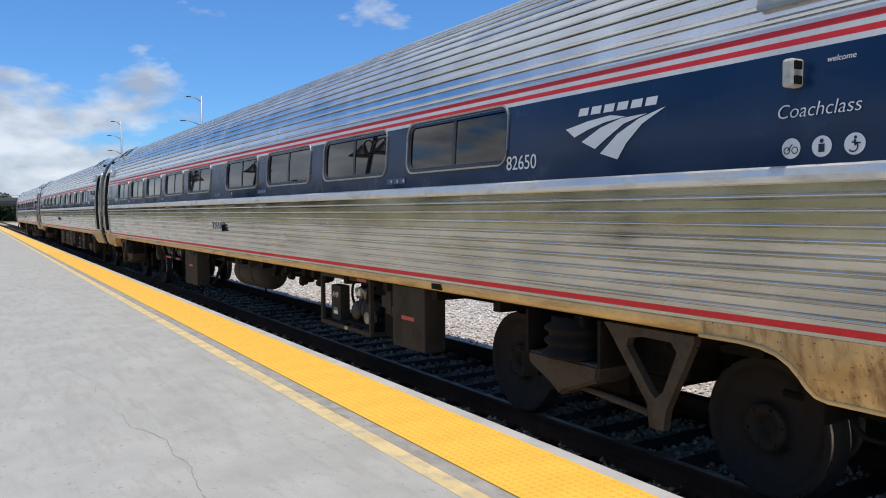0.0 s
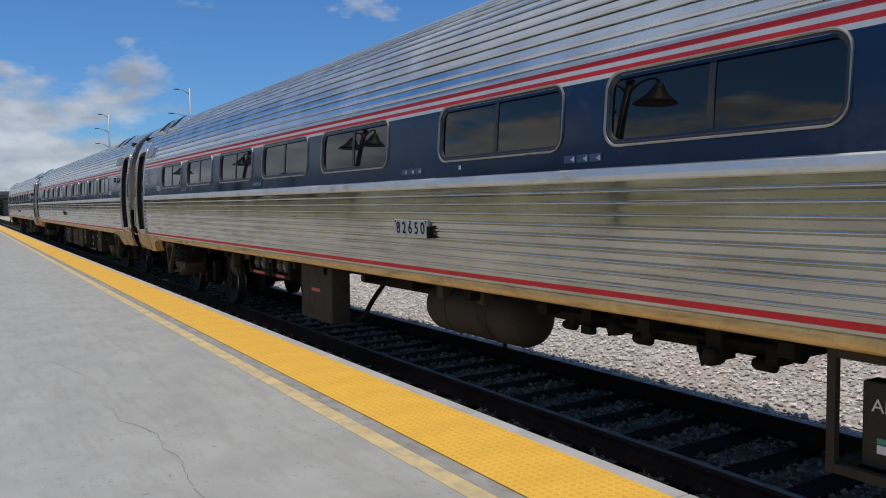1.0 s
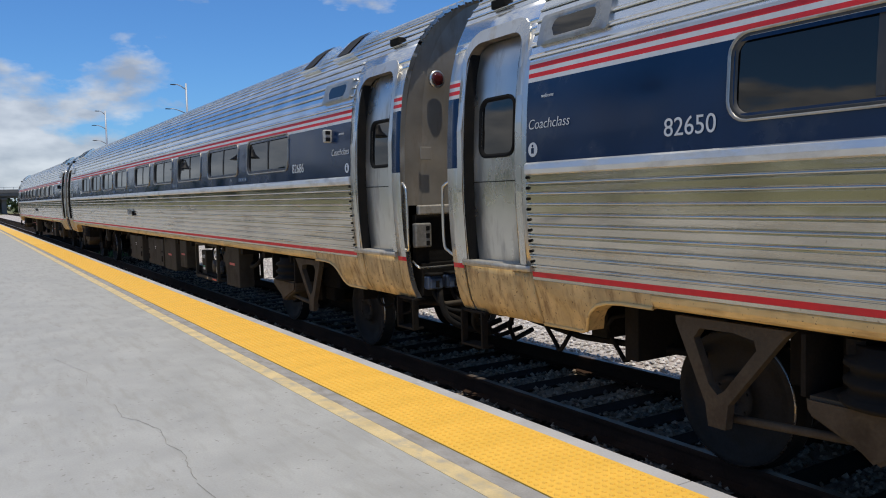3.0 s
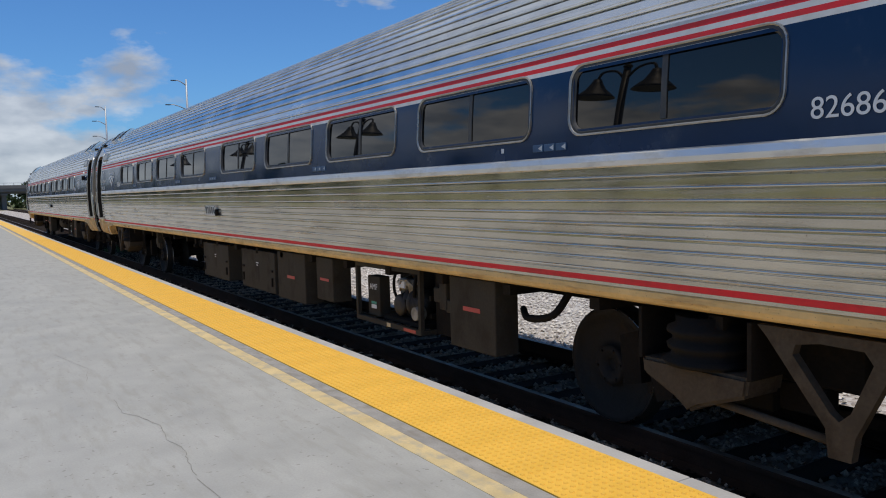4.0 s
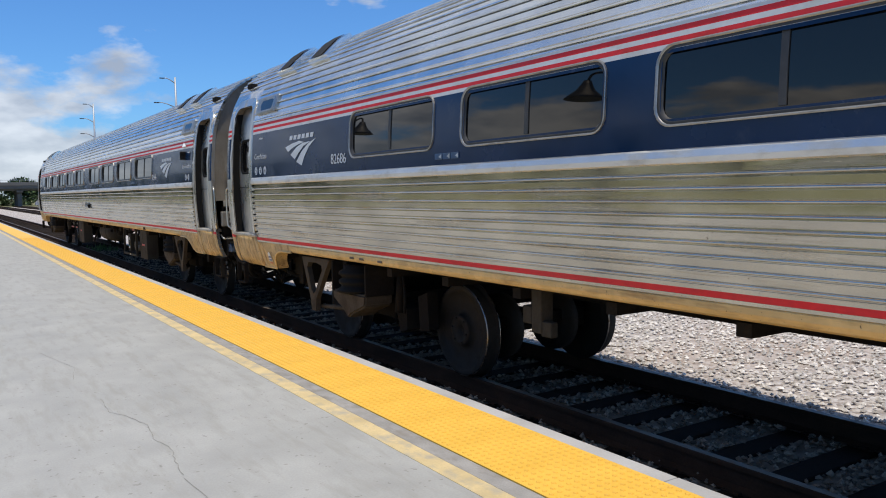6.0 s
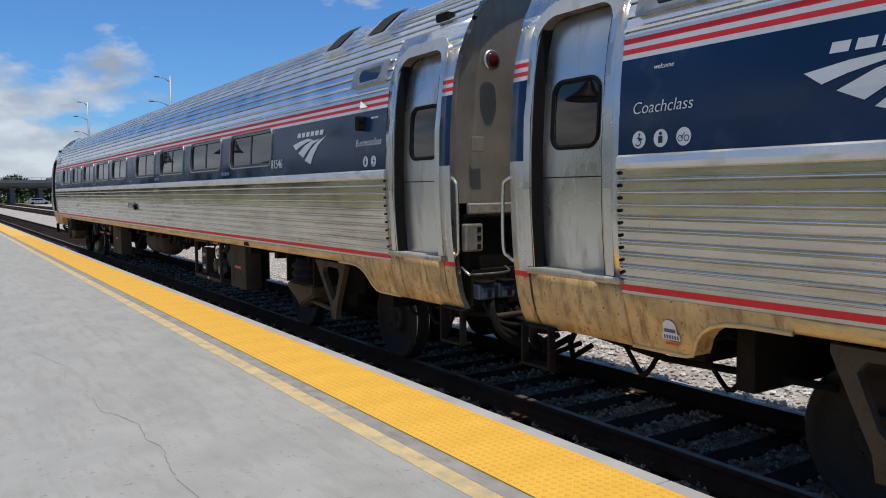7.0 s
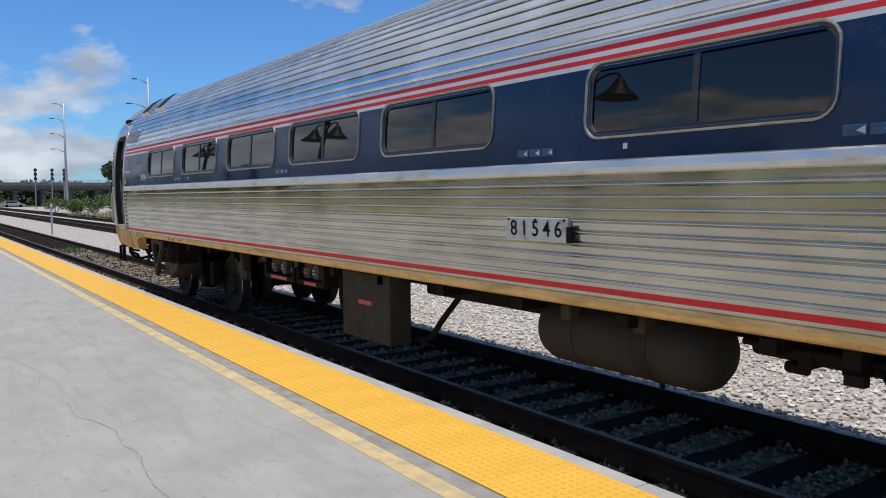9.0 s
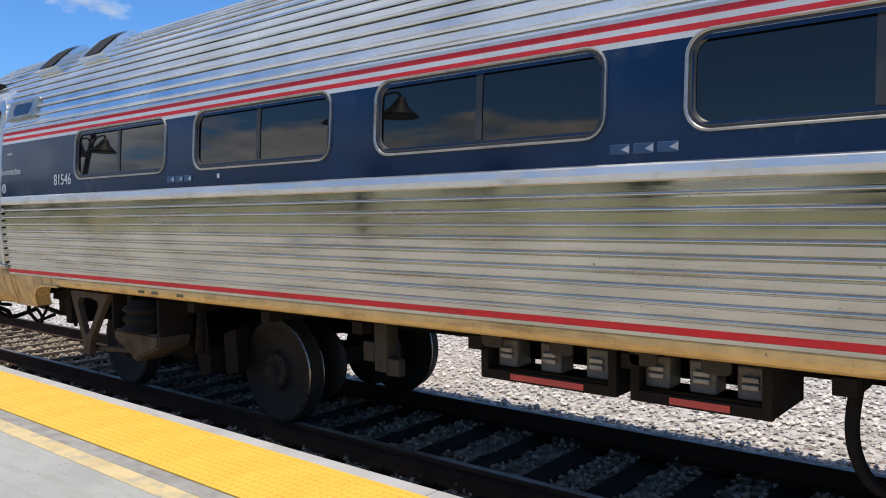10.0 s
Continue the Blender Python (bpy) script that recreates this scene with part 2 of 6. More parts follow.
# Near-black base stands in for unlit insides, whatever light reaches them.
DARKINT = mat("unlit_interior_black", (0.012, 0.012, 0.013), 0.9, 0.0, 0.2, 3, 0.0, 10)
ENDWALL = mat("end_wall_steel", (0.31, 0.275, 0.225), 0.5, 0.35, 0.2, 2.0, 0.2, 6.0, dirt=(0.20, 0.15, 0.10), dirt_amt=0.32, dirt_scale=(7, 7, 2.2), dist=0.006)
CONC = mat("platform_concrete", (0.348, 0.343, 0.322), 0.85, 0.0, 0.13, 2.4, 0.6, 70.0, dirt=(0.300, 0.293, 0.264), dirt_amt=0.40, dirt_scale=(9.0, 1.6, 1), dist=0.003, speck=0.55, speck_scale=22.0, speck_col=(0.22, 0.21, 0.19))
CONC_EDGE = mat("platform_edge_concrete", (0.42, 0.41, 0.40), 0.8, 0.0, 0.12, 2.0, 0.2, 80.0, dirt=(0.28, 0.26, 0.24), dirt_amt=0.3, dirt_scale=(2, 1.5, 2), dist=0.003)
YELLOW = mat("yellow_tactile_polymer", (0.80, 0.465, 0.065), 0.6, 0.0, 0.07, 2.0, 0.12, 120.0, dirt=(0.62, 0.36, 0.06), dirt_amt=0.22, dirt_scale=(1.5, 1.0, 1), dist=0.002)
PALE = mat("worn_yellow_line_paint", (0.58, 0.45, 0.235), 0.8, 0.0, 0.16, 5.0, 0.2, 90.0, dirt=(0.36, 0.33, 0.27), dirt_amt=0.46, dirt_scale=(9, 6, 3), dist=0.003)
RAILM = mat("rusty_rail", (0.052, 0.029, 0.018), 0.85, 0.0, 0.3, 5.0, 0.3, 50.0, dirt=(0.026, 0.019, 0.014), dirt_amt=0.4, dirt_scale=(4, 1.0, 4), spec=0.12)
RAILTOP = mat("worn_rail_head", (0.16, 0.13, 0.105), 0.5, 0.5, 0.12, 6.0, 0.05, 40.0)
TIE = mat("creosoted_tie_wood", (0.026, 0.019, 0.014), 0.95, 0.0, 0.35, 4.0, 0.5, 40.0, stretch=(0.4, 3, 3), spec=0.08)
# Darker copy of the ballast stone: shade under the cars put into its colour.
BALLAST = mat("shaded_track_ballast", (0.29, 0.235, 0.175), 0.92, 0.0, 0.25, 12.0, 0.3, 80.0, island=0.6, spec=0.15)
STONE = mat("ballast_stone", (0.60, 0.555, 0.505), 0.9, 0.0, 0.15, 20.0, 0.3, 80.0, island=0.38)
GLASSM = bpy.data.materials.new("tinted_window_glass")
GLASSM.use_nodes = True
_b = GLASSM.node_tree.nodes["Principled BSDF"]
_b.inputs["Base Color"].default_value = (0.006, 0.006, 0.006, 1)
_b.inputs["Roughness"].default_value = 0.012
_b.inputs["Specular IOR Level"].default_value = 0.85
_b.inputs["Specular Tint"].default_value = (1.0, 0.86, 0.69, 1)      # warm tint dims the reflected blue sky, standing in for polarisation


def gravel_material():
    """Crushed pale limestone: stones told apart by their cells."""
    m = bpy.data.materials.new("crushed_stone_ground")
    m.use_nodes = True
    n, l = m.node_tree.nodes, m.node_tree.links
    b = n["Principled BSDF"]
    b.inputs["Roughness"].default_value = 0.92
    tc = n.new("ShaderNodeTexCoord")
    v = n.new("ShaderNodeTexVoronoi")
    v.inputs["Scale"].default_value, v.inputs["Randomness"].default_value = 17.0, 1.0
    l.new(tc.outputs["Object"], v.inputs["Vector"])
    sep = n.new("ShaderNodeSeparateColor")
    l.new(v.outputs["Color"], sep.inputs["Color"])
    r = n.new("ShaderNodeValToRGB")
    e = r.color_ramp.elements
    e[0].color, e[1].color = (0.22, 0.18, 0.15, 1), (0.64, 0.61, 0.58, 1)
    x = e.new(0.45)
    x.color = (0.50, 0.455, 0.42, 1)
    l.new(sep.outputs["Red"], r.inputs["Fac"])
    big = n.new("ShaderNodeTexNoise")
    big.inputs["Scale"].default_value, big.inputs["Detail"].default_value = 0.25, 6
    l.new(tc.outputs["Object"], big.inputs["Vector"])
    br = n.new("ShaderNodeMapRange")
    br.inputs["From Min"].default_value, br.inputs["From Max"].default_value = 0.3, 0.7
    br.inputs["To Min"].default_value, br.inputs["To Max"].default_value = 0.82, 1.12
    l.new(big.outputs["Fac"], br.inputs["Value"])
    sc = n.new("ShaderNodeVectorMath")
    sc.operation = "SCALE"
    l.new(r.outputs["Color"], sc.inputs[0])
    l.new(br.outputs["Result"], sc.inputs["Scale"])
    soil = n.new("ShaderNodeMixRGB")       # brown fines showing between the stones
    soil.inputs["Color2"].default_value = (0.36, 0.275, 0.215, 1)
    sr = n.new("ShaderNodeMapRange")
    sr.inputs["From Min"].default_value, sr.inputs["From Max"].default_value = 0.42, 0.72
    sr.inputs["To Max"].default_value = 0.8
    l.new(big.outputs["Fac"], sr.inputs["Value"])
    l.new(sr.outputs["Result"], soil.inputs["Fac"])
    l.new(sc.outputs["Vector"], soil.inputs["Color1"])
    l.new(soil.outputs["Color"], b.inputs["Base Color"])
    bp = n.new("ShaderNodeBump")
    bp.invert = True
    bp.inputs["Strength"].default_value, bp.inputs["Distance"].default_value = 0.9, 0.04
    l.new(v.outputs["Distance"], bp.inputs["Height"])
    l.new(bp.outputs["Normal"], b.inputs["Normal"])
    return m


GRAVEL = gravel_material()
GRASSG = mat("dry_grass_ground", (0.20, 0.19, 0.09), 0.95, 0.0, 0.3, 0.4, 0.4, 12.0, dirt=(0.09, 0.12, 0.04), dirt_amt=0.5, dirt_scale=(0.15, 0.15, 0.15), dist=0.05)


# ---------------------------------------------------------------- mesh helpers
def part(name, bm, material, parent, label=""):
    me = bpy.data.meshes.new(name)
    bm.to_mesh(me)
    bm.free()
    for m in material if isinstance(material, (list, tuple)) else [material]:
        me.materials.append(m)
    ob = new(name, me)
    if parent:
        ob.parent = parent
    return tagged(ob, label)


def box_into(bm, x0, x1, y0, y1, z0, z1, bevel=0.0, mi=0):
    vs = [bm.verts.new((x, y, z)) for x in (x0, x1) for y in (y0, y1) for z in (z0, z1)]
    fs = [bm.faces.new([vs[i] for i in q]) for q in ((0, 1, 3, 2), (4, 6, 7, 5), (0, 4, 5, 1), (2, 3, 7, 6), (0, 2, 6, 4), (1, 5, 7, 3))]
    for f in fs:
        f.material_index = mi
    if bevel:
        es = list({e for f in fs for e in f.edges})
        bmesh.ops.bevel(bm, geom=es, offset=bevel, segments=2, affect="EDGES", profile=0.5)
    return fs


def boxes(*dims, bevel=0.0):
    bm = bmesh.new()
    for d in dims:
        box_into(bm, *d, bevel=bevel)
    return bm


def tube_into(bm, pts, r, sides=8, caps=True):
    """A round bar along the points."""
    pts = [Vector(p) for p in pts]
    rings, a = [], None
    for i, p in enumerate(pts):
        d = (pts[min(i + 1, len(pts) - 1)] - pts[max(i - 1, 0)]).normalized()
        a = (a - d * a.dot(d)) if a else d.orthogonal()          # carried along, so that the bar does not twist
        a.normalize()
        c = d.cross(a)
        rad = r[i] if isinstance(r, (list, tuple)) else r
        rings.append([bm.verts.new(p + (a * math.cos(2 * math.pi * k / sides) + c * math.sin(2 * math.pi * k / sides)) * rad) for k in range(sides)])
    for u, v in zip(rings[:-1], rings[1:]):
        for k in range(sides):
            f = bm.faces.new((u[k], u[(k + 1) % sides], v[(k + 1) % sides], v[k]))
            f.smooth = True
    if caps:
        bm.faces.new(rings[0][::-1])
        bm.faces.new(rings[-1])
    return bm


def tube(pts, r, sides=8):
    return tube_into(bmesh.new(), pts, r, sides)


def bend(pts, k=5):
    """A smooth line through the points."""
    p = [Vector(q) for q in pts]
    p = [p[0] * 2 - p[1]] + p + [p[-1] * 2 - p[-2]]
    out = []
    for a, b, c, d in zip(p, p[1:], p[2:], p[3:]):
        for i in range(k):
            t = i / k
            out.append(0.5 * (2 * b + (c - a) * t + (2 * a - 5 * b + 4 * c - d) * t * t + (3 * b - a - 3 * c + d) * t ** 3))
    return out + [p[-2]]


def lathe_into(bm, prof, axis="x", centre=(0, 0, 0), sides=32, mats=None):
    """Turn a profile of (along, radius) about an axis."""
    cx, cy, cz = centre
    rings = []
    for a, r in prof:
        ring = []
        for k in range(sides):
            u, v = r * math.cos(2 * math.pi * k / sides), r * math.sin(2 * math.pi * k / sides)
            ring.append(bm.verts.new((cx + a, cy + u, cz + v) if axis == "x" else (cx + u, cy + a, cz + v) if axis == "y" else (cx + u, cy + v, cz + a)))
        rings.append(ring)
    for i, (u, v) in enumerate(zip(rings[:-1], rings[1:])):
        for k in range(sides):
            f = bm.faces.new((u[k], u[(k + 1) % sides], v[(k + 1) % sides], v[k]))
            f.smooth = True
            f.material_index = mats[i] if mats else 0
    bm.faces.new(rings[0][::-1])
    bm.faces.new(rings[-1])
    bmesh.ops.recalc_face_normals(bm, faces=bm.faces)
    return bm


def slab_into(bm, outline, x0, x1):
    """A plate in the y-z plane from x0 to x1."""
    a = [bm.verts.new((x0, y, z)) for y, z in outline]
    b = [bm.verts.new((x1, y, z)) for y, z in outline]
    bm.faces.new(a)
    bm.faces.new(b[::-1])
    n = len(a)
    for i in range(n):
        bm.faces.new((a[i], b[i], b[(i + 1) % n], a[(i + 1) % n]))
    bmesh.ops.recalc_face_normals(bm, faces=bm.faces)
    return bm


def rounded(y0, y1, z0, z1, r, k=5):
    """Points of a rounded rectangle in y and z."""
    out = []
    for cy, cz, a0 in ((y1 - r, z1 - r, 0), (y0 + r, z1 - r, 90), (y0 + r, z0 + r, 180), (y1 - r, z0 + r, 270)):
        for i in range(k + 1):
            a = radians(a0 + 90 * i / k)
            out.append((cy + r * math.cos(a), cz + r * math.sin(a)))
    return out


# ---------------------------------------------------------------- ground, track, platform
TRACK_X, GAUGE = 5.125, 0.755          # track centre, half the distance of the rail heads
EDGE_X, PLAT_Z = 3.515, 0.20
GROUND_Z = -0.20
RAIL_Z = 0.04               # rail heads of the main track


def build_ground():
    bm = bmesh.new()
    xs = [-600, -60, -20, -8, 2, 3.4, 7.5, 8.5, 20, 45, 120, 700]
    ys = [-400, -60, -20, 0, 20, 45, 80, 130, 200, 320, 1500]
    g = [[bm.verts.new((x, y, GROUND_Z)) for y in ys] for x in xs]
    for i in range(len(xs) - 1):
        for j in range(len(ys) - 1):
            f = bm.faces.new((g[i][j], g[i + 1][j], g[i + 1][j + 1], g[i][j + 1]))
            cx, cy = (xs[i] + xs[i + 1]) / 2, (ys[j] + ys[j + 1]) / 2
            f.material_index = 0 if -8 < cx < 45 and -60 < cy < 200 else 1
    tagged(part("ground", bm, [GRAVEL, GRASSG], None), "pale crushed limestone ground running out to dry grass", "ground", kind="structure")


RAIL_PROF = [(-0.07, -0.18), (0.07, -0.18), (0.07, -0.165), (0.012, -0.145), (0.010, -0.045), (0.037, -0.035), (0.037, -0.006), (0.030, 0.0), (-0.030, 0.0), (-0.037, -0.006), (-0.037, -0.035), (-0.010, -0.045), (-0.012, -0.145), (-0.07, -0.165)]


def rail_mesh(path):
    """Rail section swept along plan points (x, y, z)."""
    bm = bmesh.new()
    rings = []
    for x, y, z in path:
        rings.append([bm.verts.new((x + u, y, z + w)) for u, w in RAIL_PROF])
    n = len(RAIL_PROF)
    for a, b in zip(rings[:-1], rings[1:]):
        for k in range(n):
            f = bm.faces.new((a[k], b[k], b[(k + 1) % n], a[(k + 1) % n]))
            f.material_index = 1 if k == 7 else 0
    bm.faces.new(rings[0])
    bm.faces.new(rings[-1][::-1])
    bmesh.ops.recalc_face_normals(bm, faces=bm.faces)
    return bm


def build_track(name, centre, y0, y1, label, ties_y0, ties_y1, single):
    track = tagged(new(name), label, "railway track", kind="structure")
    steps = np.arange(y0, y1 + 0.1, 12.0)
    for s in (-1, 1):
        part("rail", rail_mesh([(centre(y) + s * GAUGE, y, 0.0) for y in steps]), [RAILM, RAILTOP], track)
    bm = boxes((-1.3, 1.3, -0.115, 0.115, -0.36, -0.175), bevel=0.012)
    tie = part("tie", bm, TIE, track)
    tie.location = (centre(ties_y0), ties_y0, 0)
    tp = part("tie_plate", boxes((-0.10, 0.10, -0.09, 0.09, -0.176, -0.165), (-0.13, -0.085, -0.05, 0.0, -0.166, -0.150), (0.085, 0.13, 0.0, 0.05, -0.166, -0.150)), RAILM, track)
    tp.location = (centre(ties_y0) - GAUGE, ties_y0, 0)
    rng = random.Random(4)
    n = int((ties_y1 - ties_y0) / 0.53)
    for i in range(1, n):
        y = ties_y0 + i * 0.53
        if single and i < 130:
            o = tie.copy()
            scene.collection.objects.link(o)
            o.location, o.rotation_euler = (centre(y) + rng.uniform(-0.04, 0.04), y, rng.uniform(-0.012, 0.004)), (0, 0, rng.uniform(-0.012, 0.012))
            if i < 60:
                for s in (-1, 1):
                    o = tp.copy()
                    scene.collection.objects.link(o)
                    o.location = (centre(y) + s * GAUGE, y, 0)
    far = bmesh.new()
    for i in range(130 if single else 1, n):
        y = ties_y0 + i * 0.53
        c = centre(y)
        box_into(far, c - 1.3, c + 1.3, y - 0.11, y + 0.11, -0.36, -0.175)
    tagged(part("far_ties", far, TIE, track), kind="stuff")
    track.location.z = RAIL_Z if single else 0.0
    return track


def stones(name, n, area, size, seed, label, z=GROUND_Z, keep=None, material=None):
    """Loose crushed stones lying on the ground, as one mesh."""
    rng = np.random.RandomState(seed)
    base = np.array([(0, 0, 1), (0.9, 0, .2), (0.2, 0.85, .1), (-0.8, 0.4, .25), (-0.5, -0.8, 0), (0.45, -0.75, .3), (0, 0, -0.6)], float)
    tri = [(0, 1, 2), (0, 2, 3), (0, 3, 4), (0, 4, 5), (0, 5, 1), (6, 2, 1), (6, 3, 2), (6, 4, 3), (6, 5, 4), (6, 1, 5)]
    vs, fs = [], []
    for i in range(n):
        x, y = rng.uniform(*area[:2]), area[2] + (area[3] - area[2]) * rng.rand() ** 1.5
        if keep and not keep(x, y):
            continue
        a, s = rng.uniform(0, 6.28), rng.uniform(*size)
        p = base * rng.uniform(0.65, 1.2, (7, 1)) * s * np.array([1, rng.uniform(0.6, 1), rng.uniform(0.5, 0.9)])
        c, d = np.cos(a), np.sin(a)
        q = np.stack([p[:, 0] * c - p[:, 1] * d + x, p[:, 0] * d + p[:, 1] * c + y, p[:, 2] + z + s * 0.15 + rng.uniform(0, 0.02)], 1)
        k = len(vs)
        vs += q.tolist()
        fs += [(u + k, v + k, w + k) for u, v, w in tri]
    me = bpy.data.meshes.new(name)
    me.from_pydata(vs, [], fs)
    me.materials.append(material or STONE)
    tagged(new(name, me), label, "gravel", kind="stuff")


def build_platform():
    plat = tagged(new("platform"), "low concrete station platform with cracked grey slab", "platform", kind="structure")
    y = -36.0
    while y < 126:                       # slabs between sawn joints
        part("slab", boxes((-9.0, 2.57, y + 1.5, y + 19.492, -0.4, PLAT_Z)), CONC, plat)
        part("margin", boxes((2.572, 2.698, y + 1.5, y + 19.492, -0.4, PLAT_Z)), MARGIN, plat)
        y += 18.0
    y = -30.0
    while y < 126:
        part("coping", boxes((3.388, EDGE_X, y, y + 2.994, -0.12, PLAT_Z + 0.004), bevel=0.008), CONC_EDGE, plat)
        y += 3.0
    part("bed", boxes((2.70, EDGE_X - 0.03, -30, 126, -0.4, PLAT_Z - 0.02)), CONC_EDGE, plat)
    part("painted_line", boxes((2.42, 2.565, -30, 126, PLAT_Z - 0.01, PLAT_Z + 0.0035)), PALE, plat, "worn pale yellow painted line")
    # wandering cracks
    rng = random.Random(11)

    def crack(pts, w):
        b = bmesh.new()
        fine = []
        for (x0, y0), (x1, y1) in zip(pts[:-1], pts[1:]):
            for k in range(5):
                f = k / 5
                fine.append((x0 + (x1 - x0) * f + rng.uniform(-.007, .007), y0 + (y1 - y0) * f + rng.uniform(-.007, .007)))
        rows = []
        for i, (x, yy) in enumerate(fine):
            ww = w * rng.uniform(0.3, 1.2)
            rows.append((b.verts.new((x - ww, yy - ww * 0.5, PLAT_Z + 0.002)), b.verts.new((x + ww, yy + ww * 0.5, PLAT_Z + 0.002))))
        for p, q in zip(rows[:-1], rows[1:]):
            b.faces.new((p[0], p[1], q[1], q[0]))
        return part("crack", b, CRACKM, plat)
    crack([(1.04, 6.97), (1.03, 6.51), (1.14, 6.23), (1.20, 5.96), (1.16, 5.59), (1.21, 5.30), (1.17, 5.03), (1.14, 4.68)], 0.003)
    crack([(0.83, 9.46), (1.03, 8.41), (0.92, 7.72)], 0.002)
    crack([(1.14, 4.68), (1.2, 4.0), (1.15, 3.4)], 0.0025)
    return plat


MARGIN = mat("dark_grey_margin_concrete", (0.30, 0.285, 0.265), 0.85, 0.0, 0.2, 6, 0.25, 90.0, dirt=(0.21, 0.185, 0.155), dirt_amt=0.45, dirt_scale=(9, 5, 1), dist=0.003)
CRACKM = mat("crack_dirt", (0.225, 0.213, 0.195), 0.95, 0.0, 0.2, 10, 0.0, 20)


def build_tactile():
    strip = tagged(new("tactile_strip"), "bright yellow tactile warning strip with raised domes", "tactile paving", kind="structure")
    bm = bmesh.new()
    box_into(bm, 0, 0.684, 0, 0.6092, -0.024, 0.0, bevel=0.0008)
    top = [(0.018, 0.0), (0.0125, 0.0075)]
    for i in range(11):
        for j in range(10):
            cx, cy = 0.040 + i * 0.0603, 0.030 + j * 0.0606
            rings = [[bm.verts.new((cx + r * math.cos(k * 1.0472), cy + r * math.sin(k * 1.0472), z)) for k in range(6)] for r, z in top]
            for k in range(6):
                bm.faces.new((rings[0][k], rings[0][(k + 1) % 6], rings[1][(k + 1) % 6], rings[1][k]))
            bm.faces.new(rings[1])
    tile = part("tile", bm, YELLOW, strip)
    tile.location = (2.701, 0.5, PLAT_Z + 0.008)
    for i in range(1, 60):
        o = tile.copy()
        scene.collection.objects.link(o)
        o.location = (2.701, 0.5 + i * 0.610, PLAT_Z + 0.008)
    far = bmesh.new()
    box_into(far, 2.701, 3.385, 37.1, 126, PLAT_Z - 0.02, PLAT_Z + 0.008)
    box_into(far, 2.701, 3.385, -30, 0.49, PLAT_Z - 0.02, PLAT_Z + 0.008)
    part("plain_strip", far, YELLOW, strip)


# ---------------------------------------------------------------- passenger cars
# half-section of the body: half width at height
SECT = [(0.88, 1.44), (0.98, 1.50), (1.10, 1.535), (1.28, 1.565), (1.50, 1.588), (1.75, 1.603), (2.05, 1.608), (2.35, 1.600), (2.60, 1.582), (2.82, 1.555), (3.00, 1.512), (3.16, 1.455), (3.32, 1.37), (3.46, 1.265), (3.58, 1.14), (3.69, 0.97), (3.775, 0.77), (3.835, 0.52), (3.865, 0.26), (3.872, 0.0)]
SECT = [(z, u * 0.987) for z, u in SECT]
SZ, SU = [p[0] for p in SECT], [p[1] for p in SECT]
BODY0, BODY1 = 1.375, 24.43      # fluted part of a body, along the car
MID = 12.90                      # middle of a car
HALF = 12.61                     # half length over the corner posts


def side_u(z):
    return float(np.interp(z, SZ, SU))


def sweep(prof, y0, y1, both=False, smooth=False, close=False):
    """Profile of (u, z) run along the car; u is the half width, so the near side lies at -u."""
    bm = bmesh.new()
    a = [bm.verts.new((-u, y0, z)) for u, z in prof]
    b = [bm.verts.new((-u, y1, z)) for u, z in prof]
    n = len(prof)
    for i in range(n if close else n - 1):
        j = (i + 1) % n
        f = bm.faces.new((a[i], a[j], b[j], b[i]))
        f.smooth = smooth
    if close:
        bm.faces.new(a)
        bm.faces.new(b[::-1])
    bmesh.ops.recalc_face_normals(bm, faces=bm.faces)
    return bm


def shell(prof, t=0.03):
    """Close an outer profile with an inner one so that the sheet has thickness."""
    return list(prof) + [(u - t, z) for u, z in prof[::-1]]


def flutes(z0, z1, pitch, width, proud, first=0.03):
    """An outer profile with raised ribs from z0 to z1."""
    out, z, row = [(side_u(z0), z0)], z0 + first, 0
    while z < z1 - width:
        gap, deep = (0.012, 0.012) if row in (3, 8) else (0.008, 0.010)      # lapped sheets at two rows
        out += [(side_u(z), z - gap), (side_u(z) - deep, z - gap + 0.001), (side_u(z) - deep, z)]
        for k in range(5):               # a rounded bead
            a = math.pi * (k + 0.5) / 5
            out.append((side_u(z) + proud * math.sin(a) ** 0.6, z + width * (1 - math.cos(a)) / 2))
        out += [(side_u(z + width) - 0.009, z + width + 0.001), (side_u(z + width) - 0.009, z + width + 0.006), (side_u(z + width), z + width + 0.007)]
        z, row = z + pitch, row + 1
    return out + [(side_u(z1), z1)]


